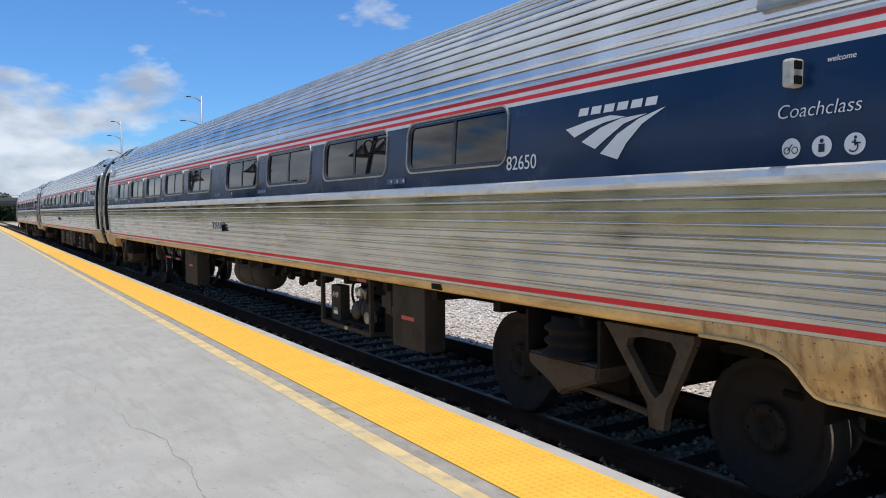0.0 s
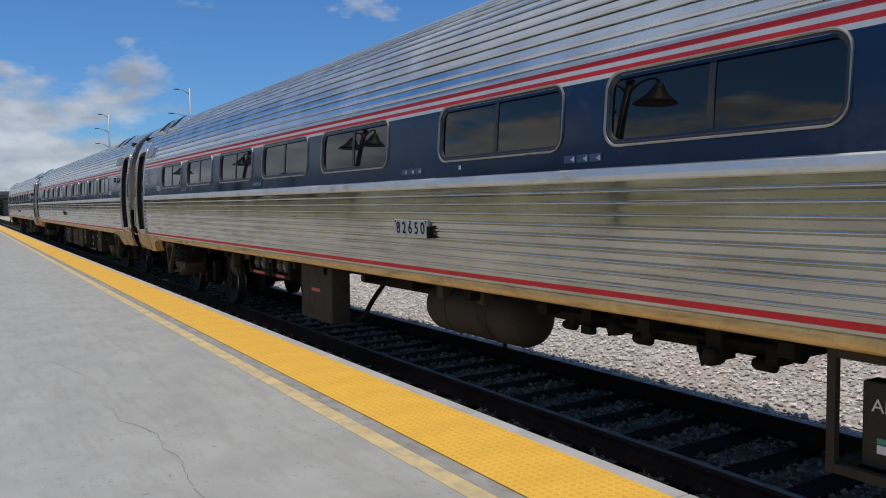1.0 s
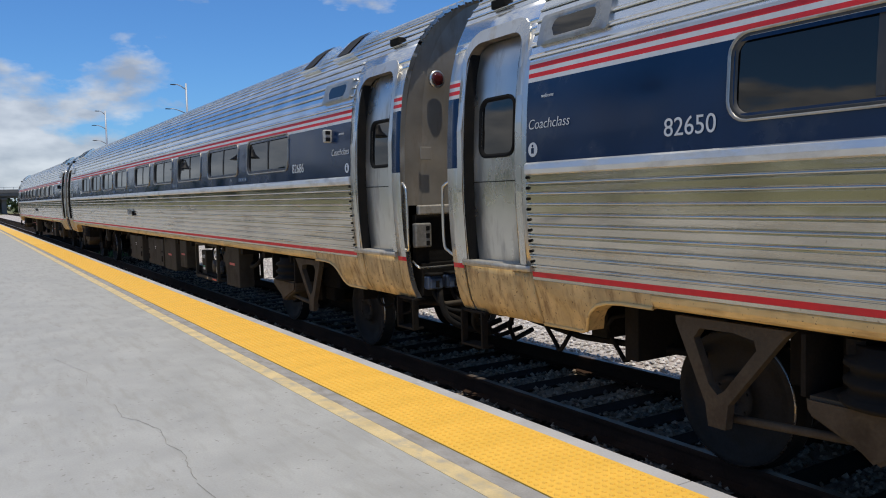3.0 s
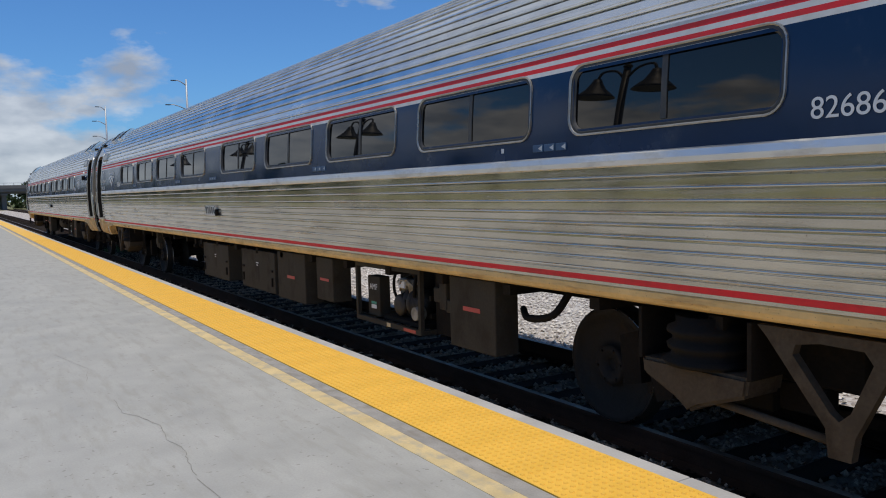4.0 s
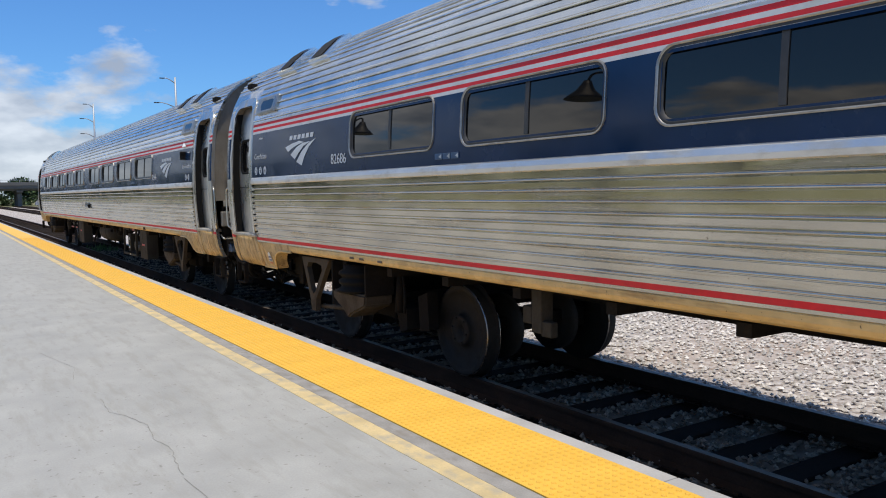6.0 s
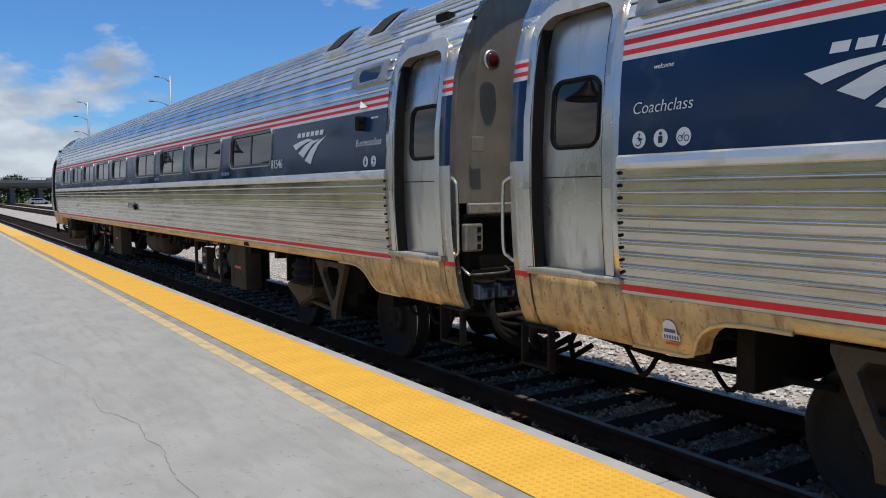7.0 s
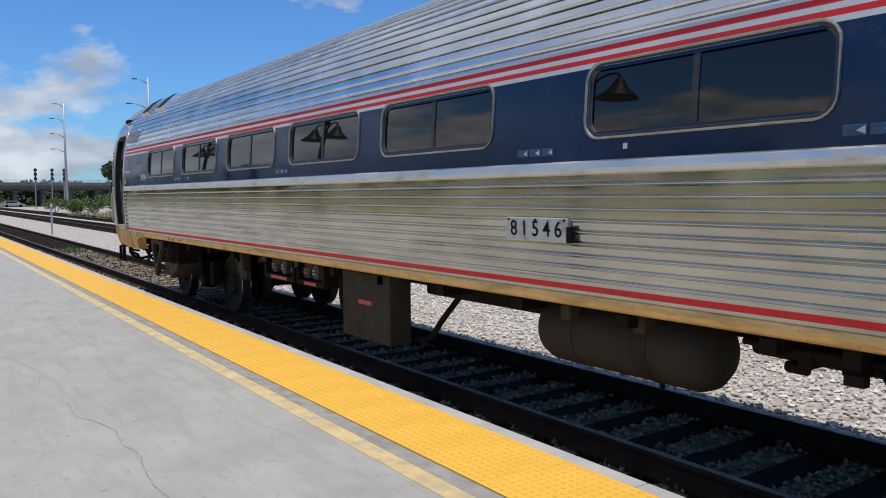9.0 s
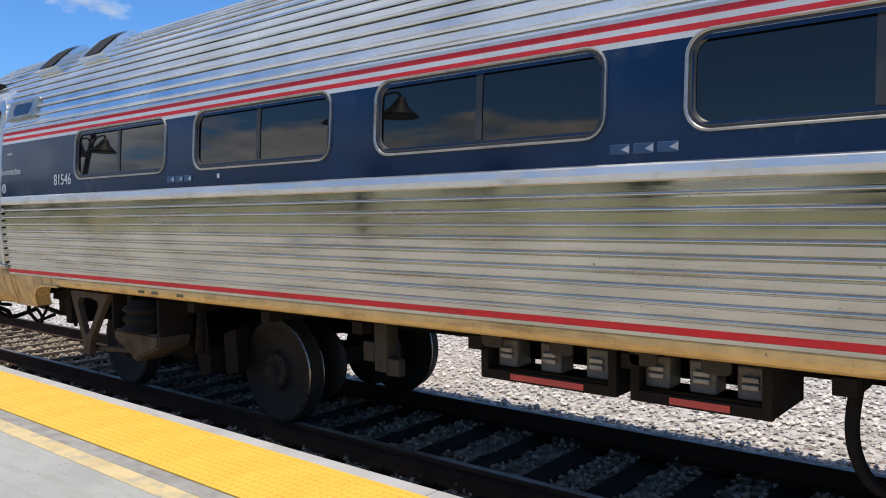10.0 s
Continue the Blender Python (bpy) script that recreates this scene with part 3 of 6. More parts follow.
def roof_profile(ribbed):
    """From the letter board over the top to the other side, with raised ribs by arc length."""
    fine = []
    for (za, ua), (zb, ub) in zip(SECT[:-1], SECT[1:]):
        if zb <= 2.82:
            continue
        for k in range(8):
            f = k / 8
            fine.append((ua + (ub - ua) * f, za + (zb - za) * f))
    fine.append((0.0, 3.872))
    pts = np.array(fine)
    d = np.concatenate([[0], np.cumsum(np.hypot(*np.diff(pts, axis=0).T))])
    at = lambda q: (np.interp(q, d, pts[:, 0]), np.interp(q, d, pts[:, 1]))
    half = []
    if ribbed:
        q = 0.02
        half.append(at(0))
        while q < d[-1] - 0.06:
            for e, h in ((-0.007, 0), (-0.0065, -0.016), (0.0, -0.016), (0.001, 0.010), (0.007, 0.014), (0.018, 0.012), (0.030, 0.004), (0.036, 0)):
                u, z = at(q + e)
                u2, z2 = at(q + e + 0.002)
                tx, tz = u2 - u, z2 - z
                ln = math.hypot(tx, tz) or 1
                half.append((u + h * tz / ln, z - h * tx / ln))
            q += 0.092
    else:
        half = [tuple(p) for p in pts[::2]]
    half = [(float(u), float(z)) for u, z in half]
    return half + [(-u, z) for u, z in half[::-1]]


def Yf(flip):
    return (lambda v: (MID - v)) if flip else (lambda v: v - MID)


def window_edges(flip):
    """(far, near) edges of the nine windows, from the middle of the car."""
    Y = Yf(flip)
    out = []
    for i in range(9):
        l = 5.928 + 2.028 * i + (0.52 if i >= 4 else 0)
        a, b = Y(l) + 0.022, Y(l - 1.624) + 0.022
        out.append((min(a, b), max(a, b)))
    return sorted(out)


def band_mesh(wins, y0, y1):
    """The painted window band: rows of paint, with openings for the windows."""
    rows = [(2.100, 2.672, 0), (2.672, 2.703, 1), (2.703, 2.735, 2), (2.735, 2.766, 1), (2.766, 2.799, 2), (2.799, 2.822, 1)]
    ys = sorted({y0, y1, *(e for w in wins for e in (w[0] + 0.04, w[1] - 0.04))})
    zs = sorted({2.100, 2.25, 2.272, 2.45, 2.56, 2.65, 2.672, 2.703, 2.735, 2.766, 2.799, 2.822})
    bm = bmesh.new()
    g = {}

    def v(y, z, inner):
        k = (round(y, 4), round(z, 4), inner)
        if k not in g:
            g[k] = bm.verts.new((-side_u(z) + (0.035 if inner else 0), y, z))
        return g[k]
    for ya, yb in zip(ys[:-1], ys[1:]):
        hole = any(w[0] < (ya + yb) / 2 < w[1] for w in wins)
        for za, zb in zip(zs[:-1], zs[1:]):
            if hole and 2.272 - 1e-6 <= za and zb <= 2.65 + 1e-6:
                continue
            f = bm.faces.new((v(ya, za, 0), v(ya, zb, 0), v(yb, zb, 0), v(yb, za, 0)))
            f.material_index = next(m for a, b, m in rows if a - 1e-6 <= za < b - 1e-6)
            f.smooth = True
            bm.faces.new((v(ya, za, 1), v(yb, za, 1), v(yb, zb, 1), v(ya, zb, 1)))
    return bm


def ring_mesh(o, i, proud, depth, base=0.0):
    """A frame between two outlines that follows the side's curve."""
    bm = bmesh.new()
    x = lambda z, d: -side_u(z) + base - d
    oo = [bm.verts.new((x(z, -0.01), y, z)) for y, z in o]
    of = [bm.verts.new((x(z, proud * 0.8), y, z)) for y, z in o]
    mid = [((a[0] * 0.55 + b[0] * 0.45), (a[1] * 0.55 + b[1] * 0.45)) for a, b in zip(o, i)]
    mf = [bm.verts.new((x(z, proud), y, z)) for y, z in mid]
    ii = [bm.verts.new((x(z, -depth), y, z)) for y, z in i]
    n = len(o)
    for k in range(n):
        j = (k + 1) % n
        for a, b in ((oo, of), (of, mf), (mf, ii)):
            f = bm.faces.new((a[k], a[j], b[j], b[k]))
            f.smooth = a is mf
    bmesh.ops.recalc_face_normals(bm, faces=bm.faces)
    return bm


def glass_mesh(y0, y1, z0, z1, inset):
    bm = bmesh.new()
    zs = [z0, (z0 + z1) / 2, z1]
    rows = [(bm.verts.new((-side_u(z) + inset, y0, z)), bm.verts.new((-side_u(z) + inset, y1, z))) for z in zs]
    back = [(bm.verts.new((-side_u(z) + inset + 0.012, y0, z)), bm.verts.new((-side_u(z) + inset + 0.012, y1, z))) for z in zs]
    for r, flip in ((rows, 0), (back, 1)):
        for a, b in zip(r[:-1], r[1:]):
            f = bm.faces.new((a[0], b[0], b[1], a[1]) if not flip else (a[0], a[1], b[1], b[0]))
            f.smooth = True
    return bm


def text_part(name, body, size, y, z, parent, material=None, proud=0.006, bold=0.0, align="CENTER", slant=0.0):
    """Lettering on the near side of a car, centred at y and z."""
    cu = bpy.data.curves.new("lettering", "FONT")
    cu.shear = slant
    cu.body, cu.size, cu.align_x, cu.align_y, cu.extrude, cu.offset = body, size, align, "CENTER", 0.0008, bold
    tmp = bpy.data.objects.new("lettering", cu)
    scene.collection.objects.link(tmp)
    bpy.context.view_layer.update()
    me = bpy.data.meshes.new_from_object(tmp.evaluated_get(bpy.context.evaluated_depsgraph_get()))
    bpy.data.objects.remove(tmp)
    bpy.data.curves.remove(cu)
    me.name = name
    me.materials.clear()
    me.materials.append(material or LETTER)
    ob = new(name, me)
    ob.parent = parent
    slope = (side_u(z + 0.05) - side_u(z - 0.05)) / 0.1
    ob.matrix_basis = Matrix.Translation((-side_u(z) - proud, y, z)) @ Matrix(((0, -slope, -1, 0), (-1, 0, 0, 0), (0, 1, -slope, 0), (0, 0, 0, 1)))
    return ob


def truck(car, y, near_sign):
    """A two-axle truck: wheels, outboard spring groups and the V-shaped hangers at its outer end."""
    s = near_sign                       # +1: outer end of the car towards +y
    t = part("truck", boxes((-1.0, 1.0, y - 0.25, y + 0.25, 0.50, 0.78), bevel=0.015), UNDER, car, "grimy two-axle truck of cast steel")
    for side in (-1, 1):
        xo, xi = sorted((side * 0.80, side * 0.95)), sorted((side * 0.50, side * 0.62))
        for ya in (y - 0.55, y + 0.252):
            part("outer_beam", boxes((*xo, ya, ya + 0.298, 0.52, 0.70), bevel=0.015), UNDER, t)
        part("side_frame", boxes((*xi, y - 1.5, y + 1.5, 0.42, 0.498), bevel=0.015), UNDER, t)
        y0, y1 = sorted((y + side * 1.36, y + side * 1.5))
        part("end_transom", boxes((-0.62, 0.62, y0, y1, 0.50, 0.62), bevel=0.015), UNDER, t)
    k0, k1 = sorted((y + s * 0.262, y + s * 0.80))
    part("traction_frame", boxes((-0.98, 0.98, k0, k1, 0.705, 1.08), bevel=0.02), UNDER, t)
    k0, k1 = sorted((y + s * 0.805, y + s * 0.955))
    part("brake_beam", boxes((-0.66, 0.66, k0, k1, 0.42, 1.05), bevel=0.02), UNDER, t)
    for a in (-1, 1):
        me = wheelset_mesh()
        w = new("wheelset", me)
        w.parent = t
        w.location = (0, y + a * 1.295, 0.457 + RAIL_Z)
        WHEELS.append((w, car))
    for side in (-1, 1):
        X = 1.27 * side
        # bolster end bracket with a bowed belly, and the stacked air spring
        cy = y
        out = [(cy - 0.40, 0.80), (cy + 0.40, 0.80), (cy + 0.39, 0.70), (cy + 0.12, 0.58), (cy + 0.03, 0.51), (cy - 0.05, 0.56), (cy - 0.38, 0.68)]
        bm = slab_into(bmesh.new(), out, X - 0.17, X + 0.17)
        bmesh.ops.bevel(bm, geom=bm.edges[:], offset=0.02, segments=2, affect="EDGES")
        part("bolster_end", bm, TRUCKM, t)
        bm = lathe_into(bmesh.new(), [(0.80, 0.26), (0.825, 0.28), (0.85, 0.24), (0.875, 0.22), (0.90, 0.25), (0.925, 0.255), (0.95, 0.22), (0.975, 0.22), (1.0, 0.255), (1.025, 0.25), (1.05, 0.20), (1.10, 0.20)], "z", (X, cy, 0), 20)
        part("air_spring", bm, RUBBER, t, "ribbed black rubber air spring")
        for q in (-0.42, 0.39):
            part("spring_guard", boxes((X - 0.17, X + 0.17, cy + q, cy + q + 0.03, 0.79, 1.12), bevel=0.004), UNDER, t)
        # V hanger towards the end of the car
        hy = y + (0.89 if s > 0 else -0.875)
        o = [(hy - 0.42, 1.12), (hy + 0.36, 1.12), (hy + 0.36, 1.08), (hy + 0.14, 0.62), (hy + 0.12, 0.49), (hy + 0.00, 0.49), (hy - 0.02, 0.64), (hy - 0.36, 1.06)] if s > 0 else [(hy + 0.42, 1.12), (hy - 0.36, 1.12), (hy - 0.36, 1.08), (hy - 0.14, 0.62), (hy - 0.12, 0.49), (hy, 0.49), (hy + 0.02, 0.64), (hy + 0.36, 1.06)]
        hole = [(hy - 0.19 * s, 1.04), (hy - 0.05 * s, 1.065), (hy + 0.18 * s, 1.06), (hy + 0.225 * s, 1.0), (hy + 0.115 * s, 0.74), (hy + 0.055 * s, 0.685), (hy + 0.005 * s, 0.72), (hy - 0.205 * s, 0.985)]
        bm = bmesh.new()
        xa, xb = X + side * 0.11, X + side * 0.17
        f1, f2, h1, h2 = ([bm.verts.new((x, a, b)) for a, b in q] for x, q in ((xa, o), (xb, o), (xa, hole), (xb, hole)))
        for k in range(8):
            j = (k + 1) % 8
            bm.faces.new((f1[k], f1[j], h1[j], h1[k]))
            bm.faces.new((f2[k], f2[j], h2[j], h2[k]))
            bm.faces.new((f1[k], f1[j], f2[j], f2[k]))
            bm.faces.new((h1[k], h1[j], h2[j], h2[k]))
        bmesh.ops.recalc_face_normals(bm, faces=bm.faces)
        part("hanger", bm, TRUCKM, t, "dull steel V-shaped bolster hanger")
        part("anchor_rod", tube([(X + side * 0.08, hy + 0.06 * s, 0.54), (X + side * 0.08, cy + 0.1 * s, 0.60)], 0.026), TRUCKM, t)
        # shock absorber, brake gear and cables at the inner axle
        by = y - s * 0.56
        part("shock_absorber", tube([(side * 1.12, by, 0.62), (side * 1.12, by - 0.04 * s, 1.08)], [0.05, 0.035], 10), UNDER, t)
        bm = bmesh.new()
        slab_into(bm, [(by - 0.12, 0.45), (by + 0.02, 0.40), (by + 0.10, 0.62), (by + 0.02, 0.72), (by - 0.12, 0.66)], side * 1.0 - 0.1, side * 1.0 + 0.07)
        slab_into(bm, [(by - 0.34 * s - 0.12, 0.48), (by - 0.34 * s + 0.06, 0.44), (by - 0.34 * s + 0.09, 0.80), (by - 0.34 * s - 0.09, 0.86)], side * 0.98 - 0.06, side * 0.98 + 0.06)
        part("brake_caliper", bm, UNDER, t)
        part("brake_hose", tube(bend([(side * 1.1, by - 0.05 * s, 1.06), (side * 1.12, by - 0.12 * s, 0.8), (side * 1.1, by - 0.08 * s, 0.62), (side * 1.0, by - 0.02 * s, 0.58)]), 0.016, 6), RUBBER, t)
        part("equalizer_pad", boxes((side * 1.0 - 0.09, side * 1.0 + 0.09, y + s * 1.295 - 0.16, y + s * 1.295 + 0.16, 0.98, 1.08), bevel=0.01), UNDER, t)
        iy = y - s * 3.02
        part("valve_bracket", boxes((X - 0.06, X + 0.06, iy - 0.10, iy + 0.02, 0.78, 1.12), (X - 0.05, X + 0.05, iy + 0.03, iy + 0.14, 0.84, 0.98), (X - 0.05, X + 0.02, iy - 0.20, iy - 0.08, 0.76, 0.88), bevel=0.01), BOXES, t)
    return t


_wheel = []


def wheelset_mesh():
    """Axle, two dished wheels with flange and polished tread, brake discs and hub bolts."""
    if _wheel:
        return _wheel[0]
    bm = bmesh.new()
    for s in (-1, 1):
        prof = [(0.690, 0.10), (0.690, 0.36), (0.702, 0.480), (0.716, 0.484), (0.728, 0.461), (0.755, 0.458), (0.835, 0.4545), (0.842, 0.445), (0.842, 0.395), (0.815, 0.385), (0.795, 0.28), (0.79, 0.20), (0.80, 0.165), (0.84, 0.155), (0.86, 0.15), (0.86, 0.105), (0.845, 0.09), (0.84, 0.055), (0.80, 0.05)]
        mats = [0, 0, 1, 0, 0, 0, 1] + [0] * 12
        lathe_into(bm, [(a * s, r) for a, r in prof], "x", sides=40, mats=mats)
        for k in range(6):
            a = k * math.pi / 3
            lathe_into(bm, [(s * 0.855, 0.012), (s * 0.875, 0.012)], "x", (0, 0.125 * math.cos(a), 0.125 * math.sin(a)), 6)
    lathe_into(bm, [(-0.70, 0.085), (0.70, 0.085)], "x", sides=16)
    for s in (-1, 1):
        lathe_into(bm, [(s * 0.30, 0.10), (s * 0.30, 0.33), (s * 0.42, 0.33), (s * 0.42, 0.10)], "x", sides=28)
    me = bpy.data.meshes.new("wheelset")
    bm.to_mesh(me)
    bm.free()
    me.materials.append(WHEELM)
    me.materials.append(TREAD)
    _wheel.append(me)
    return me


WHEELS = []
CARS = []


def end_module(car, s, dy=0.0):
    """The vestibule at one end: corner post, recessed door, jambs, header, skirt panel, end wall, handrails and steps. s = +1 or -1 along y."""
    E = lambda a: s * (MID - a) + dy                     # a: metres from the outer end, on the near side's own scale
    rng = lambda a, b: (min(E(a), E(b)), max(E(a), E(b)))

    def strip(name, a, b, zs, dx, mats, label="", pick=None, t=0.05):
        y0, y1 = rng(a, b)
        bm = bmesh.new()
        f = [(bm.verts.new((-side_u(z) + dx, y0, z)), bm.verts.new((-side_u(z) + dx, y1, z))) for z in zs]
        k = [(bm.verts.new((-side_u(z) + dx + t, y0, z)), bm.verts.new((-side_u(z) + dx + t, y1, z))) for z in zs]
        for i in range(len(zs) - 1):
            q = bm.faces.new((f[i][0], f[i + 1][0], f[i + 1][1], f[i][1]))
            q.smooth = True
            q.material_index = pick((zs[i] + zs[i + 1]) / 2) if pick else 0
            bm.faces.new((k[i][0], k[i][1], k[i + 1][1], k[i + 1][0]))
            for e in (0, 1):
                bm.faces.new((f[i][e], k[i][e], k[i + 1][e], f[i + 1][e]))
        bm.faces.new((f[0][0], f[0][1], k[0][1], k[0][0]))
        bm.faces.new((f[-1][0], k[-1][0], k[-1][1], f[-1][1]))
        bmesh.ops.recalc_face_normals(bm, faces=bm.faces)
        return part(name, bm, mats, car, label)

    full = [0.90, 1.0, 1.12, 1.24, 1.268, 1.308, 1.5, 1.7, 1.9, 2.02, 2.100, 2.35, 2.60, 2.672, 2.703, 2.735, 2.766, 2.799, 2.822, 2.95, 3.05]
    skirt_red = lambda z: 4 if 1.268 < z < 1.308 else 5 if z < 1.268 else 1 if 2.100 < z < 2.672 else 2 if 2.672 < z < 2.703 or 2.735 < z < 2.766 or 2.799 < z < 2.822 else 3 if 2.703 < z < 2.799 else 0
    mats = [STEEL_DOOR, BLUE, WHITE, RED, RED, SKIRT]
    strip("corner_post", 0.30, 0.458, full, 0.0, mats, "steel corner post carrying the blue, white and red bands", skirt_red)
    strip("door_jamb", 1.23, 1.372, [1.31, 1.7, 2.1, 2.4, 2.7, 2.9, 3.05], 0.0, STEEL_DOOR)
    strip("door_post", 0.46, 0.53, [1.31, 1.7, 2.1, 2.4, 2.7, 2.9, 3.05], 0.004, STEEL_DOOR)
    # header over the door, up to the roof
    strip("door_header", 0.29, 1.372, [3.12, 3.16, 3.25, 3.32], 0.002, STEEL)
    strip("header_corner", 0.29, 0.53, [3.05, 3.12], 0.002, STEEL)
    strip("header_corner", 1.23, 1.372, [3.05, 3.12], 0.002, STEEL)
    strip("sill_plate", 0.47, 1.372, [1.30, 1.345], -0.022, THRESH, "worn steel threshold plate", t=0.16)
    strip("skirt_panel", 0.478, 1.225, [0.90, 1.0, 1.12, 1.24, 1.298], 0.004, SKIRT, "rust-streaked yellowed skirt panel")
    strip("skirt_post", 1.229, 1.370, [0.90, 1.0, 1.12, 1.24, 1.308], 0.0, SKIRT)
    # door leaf, recessed, with a rounded window
    dz = [1.345, 1.6, 1.8, 2.19, 2.62, 2.85, 3.0, 3.12]
    y0, y1 = rng(0.53, 1.23)
    w0, w1 = rng(0.63, 1.10)
    bm = bmesh.new()
    ys = [y0, w0 + 0.03, w1 - 0.03, y1]
    g = [[bm.verts.new((-side_u(z) + 0.10, y, z)) for y in ys] for z in dz]
    for i in range(len(dz) - 1):
        for j in range(3):
            if j == 1 and i == 3:
                continue
            f = bm.faces.new((g[i][j], g[i + 1][j], g[i + 1][j + 1], g[i][j + 1]))
            f.smooth = True
    door = part("door", bm, STEEL_DOOR, car, "closed brushed steel vestibule door")
    bm = ring_mesh(rounded(w0, w1, 2.165, 2.645, 0.10), rounded(w0 + 0.035, w1 - 0.035, 2.20, 2.61, 0.07), 0.012, 0.010, 0.10)
    part("window_gasket", bm, RUBBER, door)
    part("pane", glass_mesh(w0, w1, 2.165, 2.645, 0.108), GLASSM, door)
    part("seam", boxes((-side_u(1.98) + 0.097, -side_u(1.98) + 0.101, y0, y1, 1.975, 1.982)), RUBBER, door)
    for a in (0.53, 1.215):
        strip("door_seal", a, a + 0.015, dz, 0.01, RUBBER, t=0.10)
    f0, f1 = rng(0.455, 1.315)
    arch = lambda m, r, top: [(f0 + m, 1.35), (f0 + m, 1.9), (f0 + m, 2.4)] + [(f0 + m + r - r * math.cos(radians(15 * k)), top - r + r * math.sin(radians(15 * k))) for k in range(7)] + [(f1 - m - r + r * math.sin(radians(15 * k)), top - r + r * math.cos(radians(15 * k))) for k in range(7)] + [(f1 - m, 2.4), (f1 - m, 1.9), (f1 - m, 1.35)]
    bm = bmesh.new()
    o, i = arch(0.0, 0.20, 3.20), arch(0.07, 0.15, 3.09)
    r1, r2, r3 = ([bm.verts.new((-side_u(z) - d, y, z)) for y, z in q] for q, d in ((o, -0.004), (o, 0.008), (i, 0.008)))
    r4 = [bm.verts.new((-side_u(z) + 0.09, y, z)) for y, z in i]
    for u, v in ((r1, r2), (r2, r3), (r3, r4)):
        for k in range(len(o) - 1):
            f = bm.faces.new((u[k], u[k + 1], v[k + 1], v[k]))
            # inner return takes the dark steel, so the recess's shade is coloured in
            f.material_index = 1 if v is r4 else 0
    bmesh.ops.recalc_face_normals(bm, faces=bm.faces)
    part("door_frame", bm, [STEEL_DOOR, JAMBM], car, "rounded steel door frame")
    # end wall between the corner posts, with the gangway face
    ye = s * (HALF - 0.02) + dy
    bm = bmesh.new()
    zz = [1.79, 2.0, 2.2, 2.8, 3.0, 3.2, 3.4, 3.58, 3.7, 3.8, 3.85]
    rows = [[bm.verts.new((x * (side_u(z) - 0.03), ye - s * (0.05 if abs(x) < 0.9 else 0.0), z)) for x in (-1, -0.85, -0.5, 0.5, 0.85, 1)] for z in zz]
    for a, b in zip(rows[:-1], rows[1:]):
        for k in range(5):
            bm.faces.new((a[k], a[k + 1], b[k + 1], b[k]))
    bmesh.ops.recalc_face_normals(bm, faces=bm.faces)
    ew = part("end_wall", bm, ENDWALL, car, "stained bare-metal end wall")
    part("diaphragm", boxes((-0.55, 0.55, min(ye, ye + s * 0.36), max(ye, ye + s * 0.36), 1.05, 3.35), bevel=0.04), RUBBER, car, "black rubber gangway diaphragm")
    part("end_apron", boxes((-1.42, 1.42, min(ye - s * 0.08, ye - s * 0.02), max(ye - s * 0.08, ye - s * 0.02), 1.24, 1.70)), UNDER, car, "grimy brown lower end panel")
    part("buffer_beam", boxes((-1.42, 1.42, min(ye, ye + s * 0.05), max(ye, ye + s * 0.05), 1.70, 1.79), bevel=0.012), THRESH, car, "pale steel ledge across the end wall")
    part("end_sill", boxes((-1.38, 1.38, min(ye - s * 0.4, ye + s * 0.02), max(ye - s * 0.4, ye + s * 0.02), 0.92, 1.238), bevel=0.01), UNDER, car)
    for a, b, x, z0, z1 in ((1.45, 1.62, 1.05, 0.78, 1.13), (1.95, 2.08, 1.2, 0.70, 1.13), (0.62, 1.4, 0.75, 0.84, 1.13)):
        y0, y1 = rng(a, b)
        part("end_underframe", boxes((-x, x, y0, y1, z0, z1), bevel=0.01), UNDER, car)
    for a0, x in ((1.15, -1.12), (1.75, -1.0)):
        loop = [(x + 0.05 * math.sin(q * 2), E(a0 + 0.15 * math.cos(q)), 0.80 + 0.17 * math.sin(q)) for q in [k * 0.52 for k in range(13)]]
        part("air_hose", tube([(x, E(a0 + 0.15), 1.1)] + loop, 0.018, 6), RUBBER, car)
    part("brake_pipe", tube([(-0.9, E(0.3), 0.80), (-0.92, E(1.2), 0.72), (-0.9, E(2.4), 0.76)], 0.028, 6), UNDER, car)
    part("coupler", boxes((-0.16, 0.16, min(ye, ye + s * 0.40), max(ye, ye + s * 0.40), 0.74, 1.0), bevel=0.03), UNDER, car)
    # marker lamp on the end wall, small cover plate, jumper box
    bm = lathe_into(bmesh.new(), [(0.0, 0.085), (s * 0.025, 0.085), (s * 0.035, 0.07)], "y", (-1.16, ye, 2.98), 18)
    ml = part("marker_lamp", bm, STEEL_DOOR, car, "round steel marker lamp with a dark red lens")
    part("lens", lathe_into(bmesh.new(), [(s * 0.033, 0.065), (s * 0.045, 0.05), (s * 0.05, 0.02)], "y", (-1.16, ye, 2.98), 16), LENSM, ml)
    part("cover_plate", boxes((-1.36, -1.24, min(ye, ye + s * 0.012), max(ye, ye + s * 0.012), 2.22, 2.34), bevel=0.004), ENDWALL, car)
    lo, hi = (lambda d0, d1: (min(ye + s * d0, ye + s * d1), max(ye + s * d0, ye + s * d1)))(-0.02, 0.05)
    jb = part("junction_box", boxes((-1.46, -1.28, lo, hi, 1.39, 1.62), bevel=0.015), CASTL, car, "dented pale metal junction box")
    o0, o1 = sorted((ye + s * 0.049, ye + s * 0.054))
    for z in (1.43, 1.50, 1.57):
        part("slot", boxes((-1.345, -1.305, o0, o1, z - 0.022, z + 0.022), bevel=0.002), RUBBER, jb)
